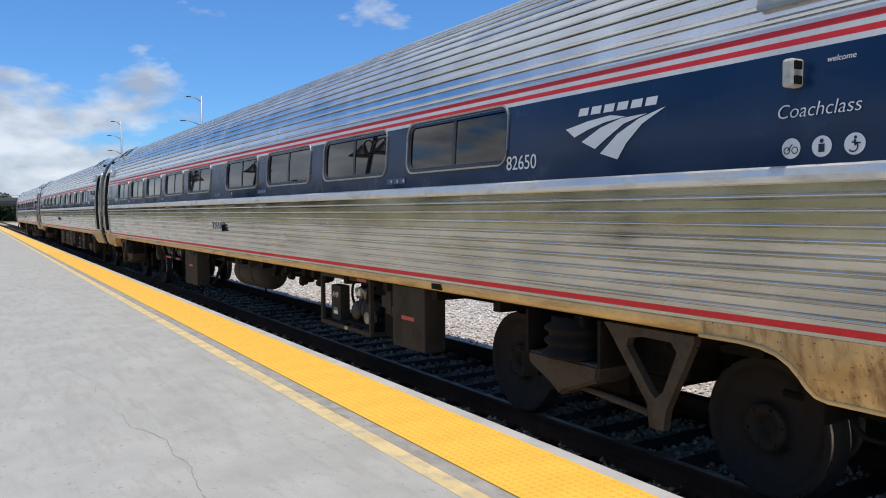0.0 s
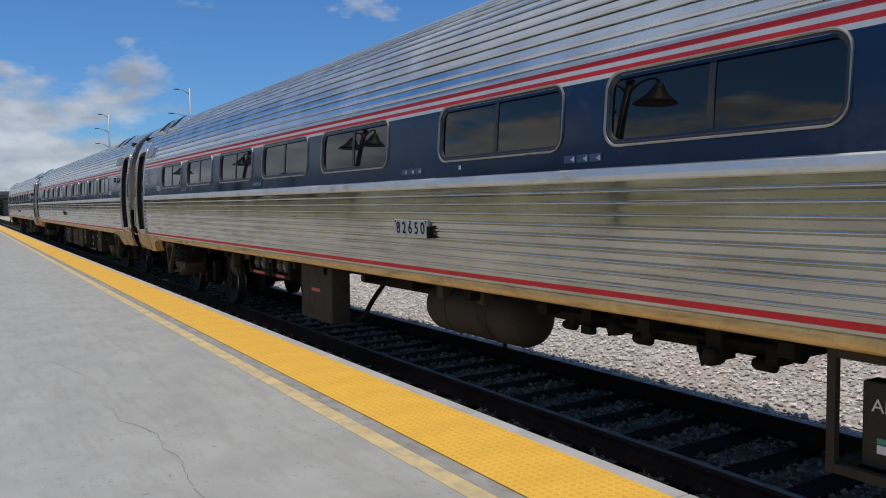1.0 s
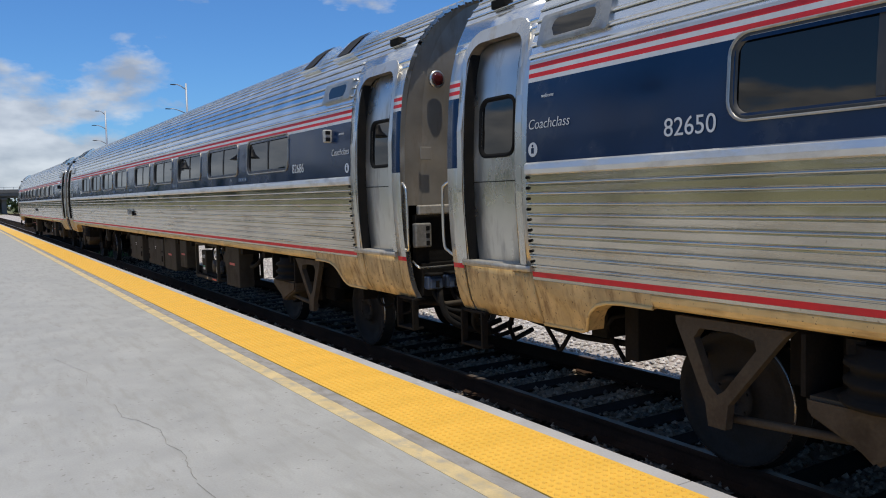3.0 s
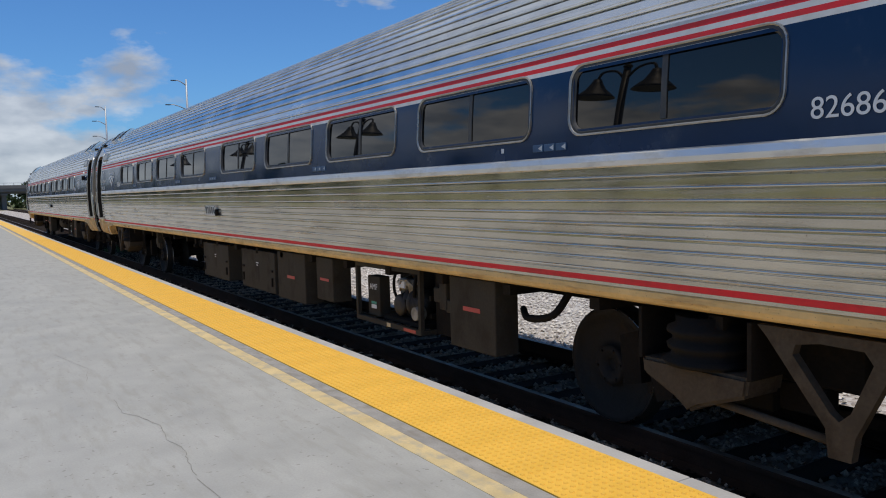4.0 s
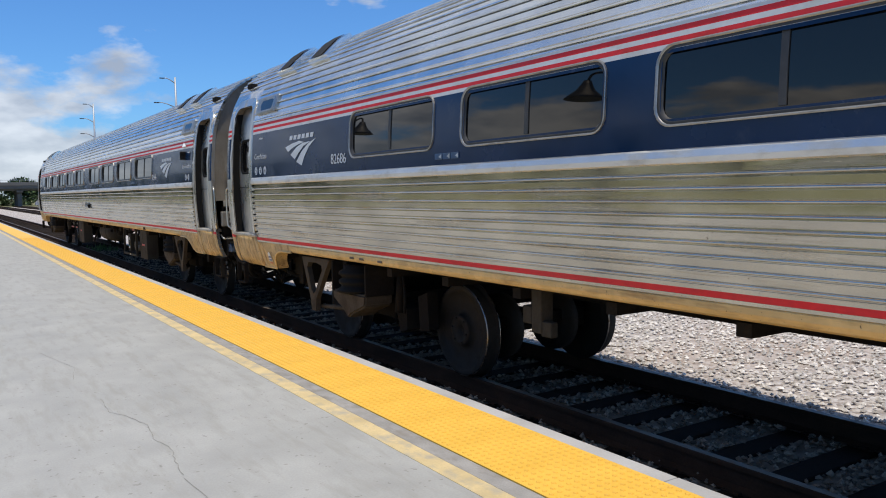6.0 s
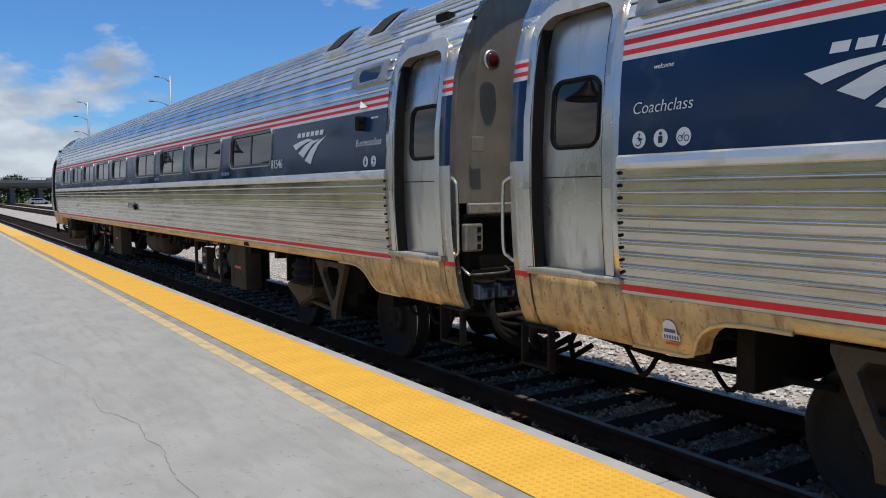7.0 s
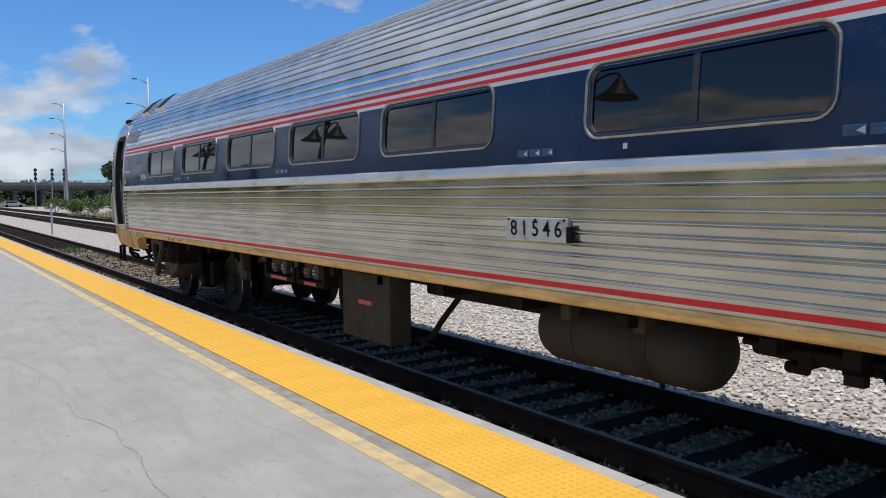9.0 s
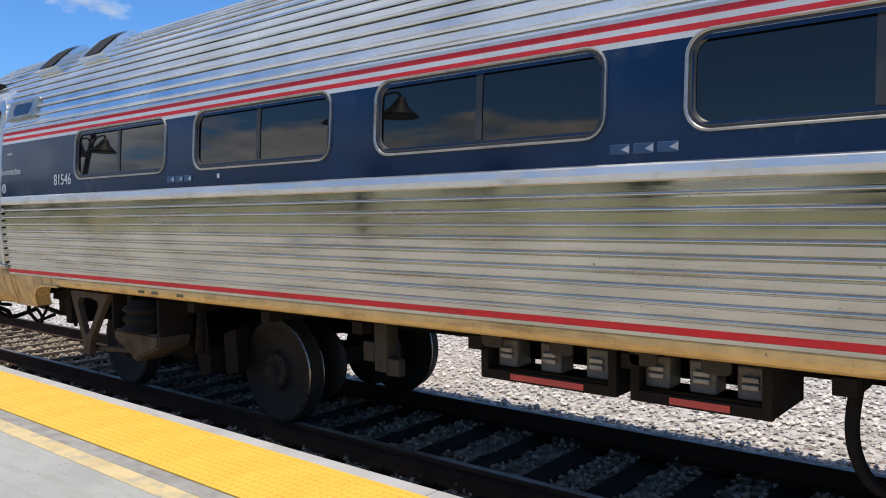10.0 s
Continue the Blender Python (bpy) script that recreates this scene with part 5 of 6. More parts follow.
def valve_cluster(car, a, b):
    """Pipes, brake valves and brackets hanging between the larger boxes."""
    y0, y1 = min(a, b), max(a, b)
    rng = random.Random(int(y0 * 100) & 255)
    for x, z in ((-1.25, 1.06), (-1.12, 1.0), (-0.95, 1.05)):
        part("brake_pipe", tube([(x, y0, z), (x, y0 + (y1 - y0) * 0.4, z - 0.02), (x, y1, z)], 0.022, 6), UNDER, car)
    part("train_line_conduit", tube([(-1.12, y0, 1.02), (-1.10, (y0 + y1) / 2, 1.0), (-1.12, y1, 1.03)], 0.06, 10), UNDER, car)
    y = y0 + 0.12
    k = 0
    while y < y1 - 0.15:
        w, h, x = rng.uniform(0.05, 0.10), rng.uniform(0.05, 0.15), rng.uniform(-1.30, -1.12)
        bm = bmesh.new()
        box_into(bm, x - 0.05, x + 0.09, y - w * .6, y + w * .6, 1.06 - h, 1.14, bevel=0.008)
        if k % 3 == 0:
            lathe_into(bm, [(-w, 0.02), (-w * .9, w * 0.55), (w * .7, w * 0.55), (w, 0.03)], "y", (x, y + w, 1.05 - h), 10)
        elif k % 3 == 1:
            lathe_into(bm, [(-0.10, 0.02), (-0.09, w * 0.6), (0.0, w * 0.6), (0.02, 0.02)], "x", (x, y, 1.08 - h), 10)
            tube_into(bm, [(x, y, 1.06 - h), (x - 0.02, y + 0.10, 1.01 - h), (x + 0.03, y + 0.2, 1.08)], 0.014, 6)
        else:
            box_into(bm, x - 0.08, x - 0.02, y - w, y + w * .3, 1.02 - h, 1.08 - h, bevel=0.006)
        part("brake_valve", bm, UNDER, car)
        y += rng.uniform(0.14, 0.42)
        k += 1


def resistor_rack(car, a, b):
    """A low open rack with pale insulator boxes and a red label."""
    y0, y1 = min(a, b), max(a, b)
    z0 = 0.86
    f = part("equipment_rack", boxes((-1.34, -1.30, y0 + 0.05, y1 - 0.05, z0, z0 + 0.06), bevel=0.004), UNDER, car, "low open equipment rack with capped terminal boxes")
    for yy in (y0, y1 - 0.05):
        part("upright", boxes((-1.34, -1.30, yy, yy + 0.05, z0, 1.12), bevel=0.004), UNDER, f)
        part("end_plate", boxes((-1.299, -0.8, yy + 0.005, yy + 0.045, z0, 1.10), bevel=0.004), UNDER, f)
    part("shelf", boxes((-1.2, -1.0, y0 + 0.046, y1 - 0.046, z0 + 0.02, z0 + 0.05), bevel=0.004), UNDER, f)
    part("back_plate", boxes((-1.06, -1.02, y0 + 0.06, y1 - 0.06, z0 + 0.09, 1.115)), UNDER, f)
    for k in (0.34, 0.86):               # rounded hanger tabs from the sill
        yy = y0 + k * (y1 - y0)
        part("hanger_tab", slab_into(bmesh.new(), rounded(yy - 0.075, yy + 0.075, 1.065, 1.16, 0.03, 3), -1.40, -1.385), BOXES, f)
    n = 3
    for k in range(n):
        yy = y0 + (k + 0.5) * (y1 - y0) / n
        part("insulator", boxes((-1.27, -1.12, yy - 0.07, yy + 0.07, z0 + 0.07, z0 + 0.24), bevel=0.012), INSM, f)
        for zz in (0.125, 0.162):
            part("terminal_cap", boxes((-1.29, -1.265, yy - 0.042, yy + 0.042, z0 + zz, z0 + zz + 0.027), bevel=0.006), CASTL, f)
    part("red_label", boxes((-1.344, -1.33, y0 + 0.2, y1 - 0.22, z0 + 0.012, z0 + 0.048)), REDTAPE, f)


def outfit(car, kind, Y):
    if kind == "single":
        equipment_box(car, Y(6.62), Y(5.95), 0.50, 1.13)
        part("sill_pocket", boxes((-side_u(1.20) - 0.008, -side_u(1.20) + 0.01, *sorted((Y(5.40), Y(5.58))), 1.172, 1.228), bevel=0.006), UNDER, car, "dark step pocket in the sill")
        compressor_set(car, Y(8.60), Y(7.18), True)
        part("deep_box", boxes((-1.22, -0.75, *sorted((Y(7.16), Y(6.86))), 0.50, 1.118), bevel=0.01), UNDER, car)
        valve_cluster(car, Y(11.1), Y(8.9))
        air_tank(car, Y(12.95), Y(11.38))
        part("belly_box", boxes((-1.1, 0.3, *sorted((Y(14.6), Y(12.9))), 0.96, 1.12), bevel=0.03), UNDER, car)
        part("drain_pipe", tube(bend([(-1.0, Y(14.15), 1.0), (-1.1, Y(14.32), 0.75), (-1.12, Y(14.5), 0.56), (-1.1, Y(14.8), 0.50)]), 0.028, 8), UNDER, car)
        equipment_box(car, Y(15.72), Y(14.76), 0.46, 1.13, tape=0.53)
        part("cable_loop", tube(bend([(-1.26, Y(15.93), 1.12), (-1.29, Y(15.95), 0.9), (-1.29, Y(15.93), 0.75), (-1.28, Y(15.87), 0.64), (-1.27, Y(15.76), 0.58)]), 0.032, 8), RUBBER, car)
        resistor_rack(car, Y(17.01), Y(16.28))
        resistor_rack(car, Y(18.00), Y(17.09))
    else:
        equipment_box(car, 14.79 - MID, 13.31 - MID, 0.50, 1.08, x1=-0.90, latches=True, tape=0)
        equipment_box(car, 12.62 - MID, 11.15 - MID, 0.50, 1.08, x1=-0.90, latches=True, tape=0)
        equipment_box(car, 11.03 - MID, 10.04 - MID, 0.48, 1.12)
        equipment_box(car, 9.67 - MID, 9.18 - MID, 0.60, 1.12)
        compressor_set(car, 8.60 - MID, 7.18 - MID)
        part("deep_box", boxes((-1.22, -0.75, 6.86 - MID, 7.16 - MID, 0.50, 1.118), bevel=0.01), UNDER, car)
        equipment_box(car, 6.62 - MID, 5.92 - MID, 0.50, 1.13, tape=0.54)
        valve_cluster(car, 15.9 - MID, 15.0 - MID)
        part("cable_loop", tube(bend([(-1.2, 5.8 - MID, 0.9), (-1.3, 5.6 - MID, 0.86), (-1.3, 5.3 - MID, 0.92), (-1.2, 5.2 - MID, 1.12)]), 0.03, 8), RUBBER, car)


# ---------------------------------------------------------------- lettering and marks on the cars
def flat_on_side(name, polys, parent, material, proud=0.005):
    """Flat painted shapes given in y and z, laid on the curved side."""
    bm = bmesh.new()
    for poly in polys:
        bm.faces.new([bm.verts.new((-side_u(z) - proud, y, z)) for y, z in poly])
    bmesh.ops.recalc_face_normals(bm, faces=bm.faces)
    for f in bm.faces:
        if f.normal.x > 0:
            f.normal_flip()
    return part(name, bm, material, parent)


def disc(y, z, r, n=20):
    return [(y + r * math.cos(2 * math.pi * k / n), z + r * math.sin(2 * math.pi * k / n)) for k in range(n)]


def emblem(car, yc):
    """Three sweeping pale stripes under a row of plain bars."""
    polys = []
    # each stripe: (upper edge, lower edge), both running from the broad foot to the tip
    for up, lo in (
            (((0.437, 2.438), (0.215, 2.474), (0.004, 2.492), (-0.134, 2.470)), ((0.343, 2.376), (0.22, 2.415), (0.05, 2.452), (-0.134, 2.470))),
            (((0.268, 2.340), (0.090, 2.420), (-0.09, 2.462), (-0.318, 2.470)), ((0.135, 2.284), (0.02, 2.350), (-0.12, 2.425), (-0.318, 2.470))),
            (((0.086, 2.251), (-0.07, 2.365), (-0.25, 2.445), (-0.468, 2.496)), ((-0.076, 2.204), (-0.15, 2.300), (-0.28, 2.410), (-0.468, 2.496)))):
        for i in range(3):
            q = [up[i], up[i + 1], lo[i + 1], lo[i]]
            if i == 2:
                q = [up[i], up[i + 1], lo[i]]
            polys.append([(yc + a, z) for a, z in q])
    tagged(flat_on_side("emblem", polys, car, LETTER), "three pale sweeping stripes")
    bars = []
    for k in range(6):
        y1 = yc + 0.315 - k * 0.122
        bars.append([(y1, 2.515), (y1 - 0.092, 2.515), (y1 - 0.105, 2.566), (y1 - 0.013, 2.566)])
    tagged(flat_on_side("name_bars", bars, car, LETTER), "row of plain pale bars")


def icon(car, y, z, kind):
    d = flat_on_side("sign_disc", [disc(y, z, 0.052)], car, LETTER, 0.004)
    if kind == "wheelchair":
        p = [disc(y - 0.004, z + 0.030, 0.008, 8), [(y + 0.004, z + 0.02), (y - 0.006, z + 0.02), (y - 0.010, z - 0.008), (y, z - 0.010)], [(y - 0.005, z), (y - 0.030, z - 0.002), (y - 0.030, z + 0.006), (y - 0.005, z + 0.008)]]
        for k in range(9):
            a, b = 1.2 + k * 0.5, 1.2 + (k + 1) * 0.5
            p.append([(y + 0.006 + r * math.cos(q), z - 0.014 + r * math.sin(q)) for r, q in ((0.026, a), (0.026, b), (0.019, b), (0.019, a))])
    elif kind == "bicycle":
        p = []
        for c in (0.022, -0.022):
            for k in range(10):
                a, b = k * 0.628, (k + 1) * 0.628
                p.append([(y + c + r * math.cos(q), z - 0.01 + r * math.sin(q)) for r, q in ((0.019, a), (0.019, b), (0.014, b), (0.014, a))])
        p.append([(y + 0.02, z - 0.008), (y - 0.006, z + 0.022), (y - 0.011, z + 0.020), (y + 0.014, z - 0.010)])
    else:
        p = [[(y + 0.016, z - 0.028), (y - 0.016, z - 0.028), (y - 0.016, z + 0.012), (y + 0.016, z + 0.012)], disc(y, z + 0.026, 0.011, 10)]
    flat_on_side("pictogram", p, d, BLUE, 0.0065)


def decorate(car, number, service, logo_end, icons, plate_y):
    """Logo, numbers, class names, icons, the side camera housing and the plate."""
    e = lambda s, a: s * (MID - a)
    emblem(car, e(logo_end, 3.21 if logo_end < 0 else 2.97))
    text_part("car_number", number, 0.150, e(logo_end, 4.15 if logo_end < 0 else 4.03), 2.235, car)
    text_part("class_name", service, 0.100, e(logo_end, 1.77 if logo_end < 0 else 1.66), 2.368, car, bold=-0.0012, slant=0.18)
    text_part("greeting", "welcome", 0.040, e(logo_end, 1.66), 2.60, car, slant=0.18)
    for k, i in enumerate(icons):
        icon(car, e(logo_end, 1.74 if logo_end < 0 else 1.66) - (k - (len(icons) - 1) / 2) * 0.165, 2.185, i)
    text_part("car_number", number, 0.150, e(-logo_end, 2.855 if logo_end < 0 else 2.83), 2.235, car)
    text_part("class_name", service, 0.10, e(-logo_end, 1.62), 2.365, car, bold=-0.0012, slant=0.18)
    text_part("greeting", "welcome", 0.036, e(-logo_end, 1.60), 2.56, car, slant=0.18)
    icon(car, e(-logo_end, 1.45), 2.19, "person")
    b = part("number_board", boxes((-side_u(1.65) - 0.030, -side_u(1.65) + 0.01, plate_y - 0.31, plate_y + 0.31, 1.575, 1.735), bevel=0.006), PLATE, car, "pale metal number board with black digits")
    for yy in (-0.28, 0.0, 0.28):
        part("screw", lathe_into(bmesh.new(), [(-0.006, 0.009), (0.002, 0.009)], "x", (-side_u(1.65) - 0.030, plate_y + yy, 1.72), 8), RUBBER, b)
    for k, digit in enumerate(number):
        text_part("digit", digit, 0.150, plate_y - (k - 2) * 0.112, 1.655, b, RUBBER, 0.0325, 0.001)
    part("board_bracket", boxes((-side_u(1.65) - 0.045, -side_u(1.65) + 0.0, plate_y - 0.345, plate_y - 0.315, 1.575, 1.68)), RUBBER, car)
    # small camera housing near the door, beside the class name
    y = e(-1, 1.89)
    h = part("camera_housing", boxes((-side_u(2.55) - 0.085, -side_u(2.55) + 0.01, y - 0.032, y + 0.032, 2.485, 2.625), bevel=0.015), UNDER if number.startswith("815") else HOUSEM, car, "small weathered camera housing")
    if number.startswith("815"):
        bm = bmesh.new()
        x = -side_u(2.70) - 0.012
        q = [bm.verts.new(c) for c in ((x, y + 0.05, 2.69), (x, y - 0.08, 2.71), (x, y + 0.06, 2.78), (x - 0.05, y - 0.01, 2.70))]
        for c in ((0, 1, 3), (1, 2, 3), (2, 0, 3), (0, 2, 1)):
            bm.faces.new([q[i] for i in c])
        bmesh.ops.recalc_face_normals(bm, faces=bm.faces)
        part("bent_cover", bm, LETTER, car, "small bent white metal cover")
    for z in (2.497, 2.57):
        part("camera_lens", boxes((-side_u(2.55) - 0.075, -side_u(2.55) - 0.02, y - 0.042, y - 0.028, z, z + 0.042), bevel=0.004), RUBBER, h)


# ---------------------------------------------------------------- distance
POLEM = mat("galvanised_pole", (0.42, 0.43, 0.44), 0.5, 0.4, 0.12, 1.0, 0.05, 10)
BRIDGEM = mat("bridge_concrete", (0.15, 0.142, 0.13), 0.85, 0.0, 0.15, 0.3, 0.1, 5, dirt=(0.14, 0.13, 0.12), dirt_amt=0.45, dirt_scale=(0.3, 0.3, 0.6))
DARKM = mat("dark_painted_metal", (0.025, 0.025, 0.027), 0.5, 0.2, 0.2, 3, 0.05, 20)
LEAFM = mat("oak_leaves", (0.042, 0.072, 0.020), 0.7, 0.0, 0.3, 0.6, 0.0, 5, island=0.55)
LEAFL = mat("shrub_leaves", (0.105, 0.150, 0.040), 0.7, 0.0, 0.3, 0.6, 0.0, 5, island=0.5)
BARKM = mat("bark", (0.12, 0.095, 0.07), 0.9, 0.0, 0.3, 4, 0.4, 20)
GRASSM = mat("dry_grass_blades", (0.30, 0.28, 0.13), 0.9, 0.0, 0.2, 1, 0.0, 5, island=0.5)
GREENW = mat("green_weed", (0.11, 0.17, 0.05), 0.8, 0.0, 0.2, 3, 0.0, 5, island=0.4)
CARPAINT = mat("silver_car_paint", (0.42, 0.43, 0.45), 0.3, 0.6, 0.06, 3, 0.0, 10)


def leaf_cloud(name, blobs, n, size, material, parent, seed):
    """Many small leaf sprays spread through overlapping clumps."""
    rng = np.random.RandomState(seed)
    vs, fs = [], []
    w = np.array([b[3] ** 2 for b in blobs])
    pick = rng.choice(len(blobs), n, p=w / w.sum())
    for i in pick:
        x, y, z, r = blobs[i]
        d = rng.normal(size=3)
        d /= np.linalg.norm(d)
        p = np.array([x, y, z]) + d * r * rng.uniform(0.55, 1.08) * np.array([1, 1, 0.8])
        a, b = rng.normal(size=3), rng.normal(size=3)
        a /= np.linalg.norm(a)
        b -= a * (a @ b)
        b /= np.linalg.norm(b)
        s = size * rng.uniform(0.6, 1.4)
        k = len(vs)
        vs += [(p + a * s).tolist(), (p + b * s * 0.6).tolist(), (p - a * s).tolist(), (p - b * s * 0.6).tolist()]
        fs.append((k, k + 1, k + 2, k + 3))
    me = bpy.data.meshes.new(name)
    me.from_pydata(vs, [], fs)
    me.materials.append(material)
    ob = new(name, me)
    ob.parent = parent
    return ob


def tree(x, y, h, spread, seed, label, leaves=5000, leaf=0.16, name="tree", z=GROUND_Z, low=0.25):
    rng = random.Random(seed)
    t = tagged(new(name), label, "tree")
    t.location = (x, y, z)
    bm = bmesh.new()
    tube_into(bm, [(0, 0, -0.2), (0.05 * h * rng.uniform(-1, 1), 0, h * 0.3), (0.05 * h * rng.uniform(-1, 1), 0.03 * h, h * 0.65)], [h * 0.035, h * 0.026, h * 0.012], 8)
    blobs = []
    for k in range(9):
        a = k * 2.4 + rng.uniform(-.4, .4)
        rr, zz = spread * rng.uniform(0.35, 0.8), h * rng.uniform(low + 0.12, 0.86)
        e = Vector((rr * math.cos(a), rr * math.sin(a), zz))
        tube_into(bm, [(0, 0, h * rng.uniform(0.22, 0.5)), e * 0.55 + Vector((0, 0, h * 0.18)), e], [h * 0.014, h * 0.009, h * 0.004], 6)
        blobs.append((*e, spread * rng.uniform(0.28, 0.48)))
    blobs += [(rng.uniform(-.2, .2) * spread, rng.uniform(-.2, .2) * spread, h * rng.uniform(0.62, 0.88), spread * rng.uniform(0.3, 0.45)) for _ in range(5)]
    part("trunk", bm, BARKM, t)
    leaf_cloud("crown", blobs, leaves, leaf, LEAFM, t, seed)
    return t


def shrub(x, y, h, spread, seed, label, n=1500):
    rng = random.Random(seed)
    t = tagged(new("shrub"), label, "shrub")
    t.location = (x, y, GROUND_Z)
    bm = bmesh.new()
    blobs = []
    for k in range(6):
        e = (spread * rng.uniform(-.6, .6), spread * rng.uniform(-.6, .6), h * rng.uniform(0.3, 0.75))
        tube_into(bm, [(0, 0, -0.1), e], [0.03, 0.01], 5)
        blobs.append((*e, h * rng.uniform(0.25, 0.4)))
    part("stems", bm, BARKM, t)
    leaf_cloud("foliage", blobs, n, 0.10, LEAFL, t, seed)


def grass(name, n, area, h, seed, material, label):
    rng = np.random.RandomState(seed)
    vs, fs = [], []
    for i in range(n):
        x, y = rng.uniform(*area[:2]), rng.uniform(*area[2:])
        a, hh, w = rng.uniform(0, 6.28), h * rng.uniform(0.4, 1.3), rng.uniform(0.015, 0.05)
        lean = rng.uniform(-0.3, 0.3, 2) * hh
        k = len(vs)
        vs += [(x - w * math.cos(a), y - w * math.sin(a), GROUND_Z), (x + w * math.cos(a), y + w * math.sin(a), GROUND_Z), (x + lean[0], y + lean[1], GROUND_Z + hh)]
        fs.append((k, k + 1, k + 2))
    me = bpy.data.meshes.new(name)
    me.from_pydata(vs, [], fs)
    me.materials.append(material)
    tagged(new(name, me), label, "grass", kind="stuff")


def light_mast(x, y, h, arms, label):
    """A tall slim mast with bent arms and cobra-head lanterns to one side."""
    m = tagged(new("light_mast"), label, "light pole", "tall masts beyond the yard")
    m.location = (x, y, GROUND_Z)
    part("pole", tube([(0, 0, 0), (0, 0, h * 0.5), (0, 0, h)], [0.24, 0.18, 0.11], 12), POLEM, m)
    part("base_flange", tube([(0, 0, 0), (0, 0, 0.25)], 0.45, 12), POLEM, m)
    for z, ln in arms:
        a = part("arm", tube([(0, 0, z - 0.5), (-ln * 0.5, 0, z - 0.05), (-ln * 0.8, 0, z + 0.12), (-ln, 0, z + 0.1)], [0.08, 0.065, 0.06, 0.06], 8), POLEM, m)
        bm = boxes((-ln - 0.6, -ln + 0.05, -0.14, 0.14, z + 0.02, z + 0.14), bevel=0.04)
        part("lantern", bm, DARKM, a)


def signal_mast(x, y, z, h):
    s = tagged(new("signal_mast"), "black three-lamp railway signal on a slim mast", "railway signal", "signals before the overpass")
    s.location = (x, y, 0)
    part("mast", tube([(0, 0, GROUND_Z), (0, 0, z + h)], 0.09, 8), POLEM, s)
    part("backboard", boxes((-0.13, 0.13, -0.36, -0.30, z + 0.1, z + h), bevel=0.02), DARKM, s)
    for k in range(3):
        zz = z + 0.35 + k * (h - 0.5) / 2
        hd = part("lamp_head", lathe_into(bmesh.new(), [(-0.48, 0.30), (-0.38, 0.30), (-0.2, 0.24), (0.0, 0.12)], "y", (0, -0.2, zz), 14), DARKM, s)
        part("hood", lathe_into(bmesh.new(), [(-0.72, 0.17), (-0.48, 0.18)], "y", (0, -0.2, zz), 12), DARKM, hd)
    part("platform_rail", boxes((-0.6, 0.6, -0.25, -0.2, z - 0.35, z - 0.28), (-0.6, 0.6, 0.2, 0.25, z - 0.35, z - 0.28), (-0.6, 0.6, -0.25, 0.25, z - 0.42, z - 0.36)), POLEM, s)


def overpass():
    b = tagged(new("overpass"), "low concrete road overpass on square piers", "bridge")
    y = 214.0
    part("deck", boxes((-150, 48, y - 6, y + 6, 4.05, 4.75)), BRIDGEM, b)
    part("parapet", boxes((-150, 48, y - 6.2, y - 5.9, 4.76, 5.55), bevel=0.03), BRIDGEM, b)
    part("parapet", boxes((-150, 48, y + 5.9, y + 6.2, 4.76, 5.55), bevel=0.03), BRIDGEM, b)
    bm = bmesh.new()
    for i in range(5):
        box_into(bm, -150, 48, y - 5 + i * 2.4, y - 4.4 + i * 2.4, 3.6, 4.045)
    part("girders", bm, BRIDGEM, b)
    for x in range(-80, 48, 6):
        part("pier_cap", boxes((x - 0.7, x + 0.7, y - 5.5, y + 5.5, 3.15, 3.595), bevel=0.05), BRIDGEM, b)
        for k in (-4, 0, 4):
            part("pier", boxes((x - 0.5, x + 0.5, y + k - 0.5, y + k + 0.5, GROUND_Z, 3.145), bevel=0.06), BRIDGEM, b)
    part("abutment", boxes((44, 60, y - 6, y + 6, GROUND_Z, 4.04), bevel=0.1), BRIDGEM, b)
    part("guard_fence", boxes(*[(x, x + 0.12, y - 6.1, y - 6.0, 5.55, 6.1) for x in range(-100, 48, 2)], (-100, 48, y - 6.1, y - 6.02, 6.02, 6.1)), POLEM, b)


def parked_car(x, y):
    c = tagged(new("parked_car"), "silver estate car standing beyond the yard", "car")
    c.location = (x, y, GROUND_Z)
    o = [(-2.2, 0.35), (2.2, 0.35), (2.25, 0.75), (1.4, 0.92), (0.7, 1.42), (-1.7, 1.46), (-2.15, 0.98)]
    bm = bmesh.new()
    f = [bm.verts.new((px, -0.88, z)) for px, z in o]
    k = [bm.verts.new((px, 0.88, z)) for px, z in o]
    bm.faces.new(f)
    bm.faces.new(k[::-1])
    for i in range(7):
        bm.faces.new((f[i], k[i], k[(i + 1) % 7], f[(i + 1) % 7]))
    bmesh.ops.recalc_face_normals(bm, faces=bm.faces)
    bmesh.ops.bevel(bm, geom=bm.edges[:], offset=0.07, segments=2, affect="EDGES")
    part("body", bm, CARPAINT, c)
    part("side_glass", boxes((-1.6, 0.7, -0.885, -0.87, 0.98, 1.32)), GLASSM, c)
    for wx in (-1.35, 1.4):
        for wy in (-0.8, 0.8):
            part("wheel", lathe_into(bmesh.new(), [(-0.1, 0.2), (-0.1, 0.33), (0.1, 0.33), (0.1, 0.2)], "y", (wx, wy, 0.33), 16), RUBBER, c)


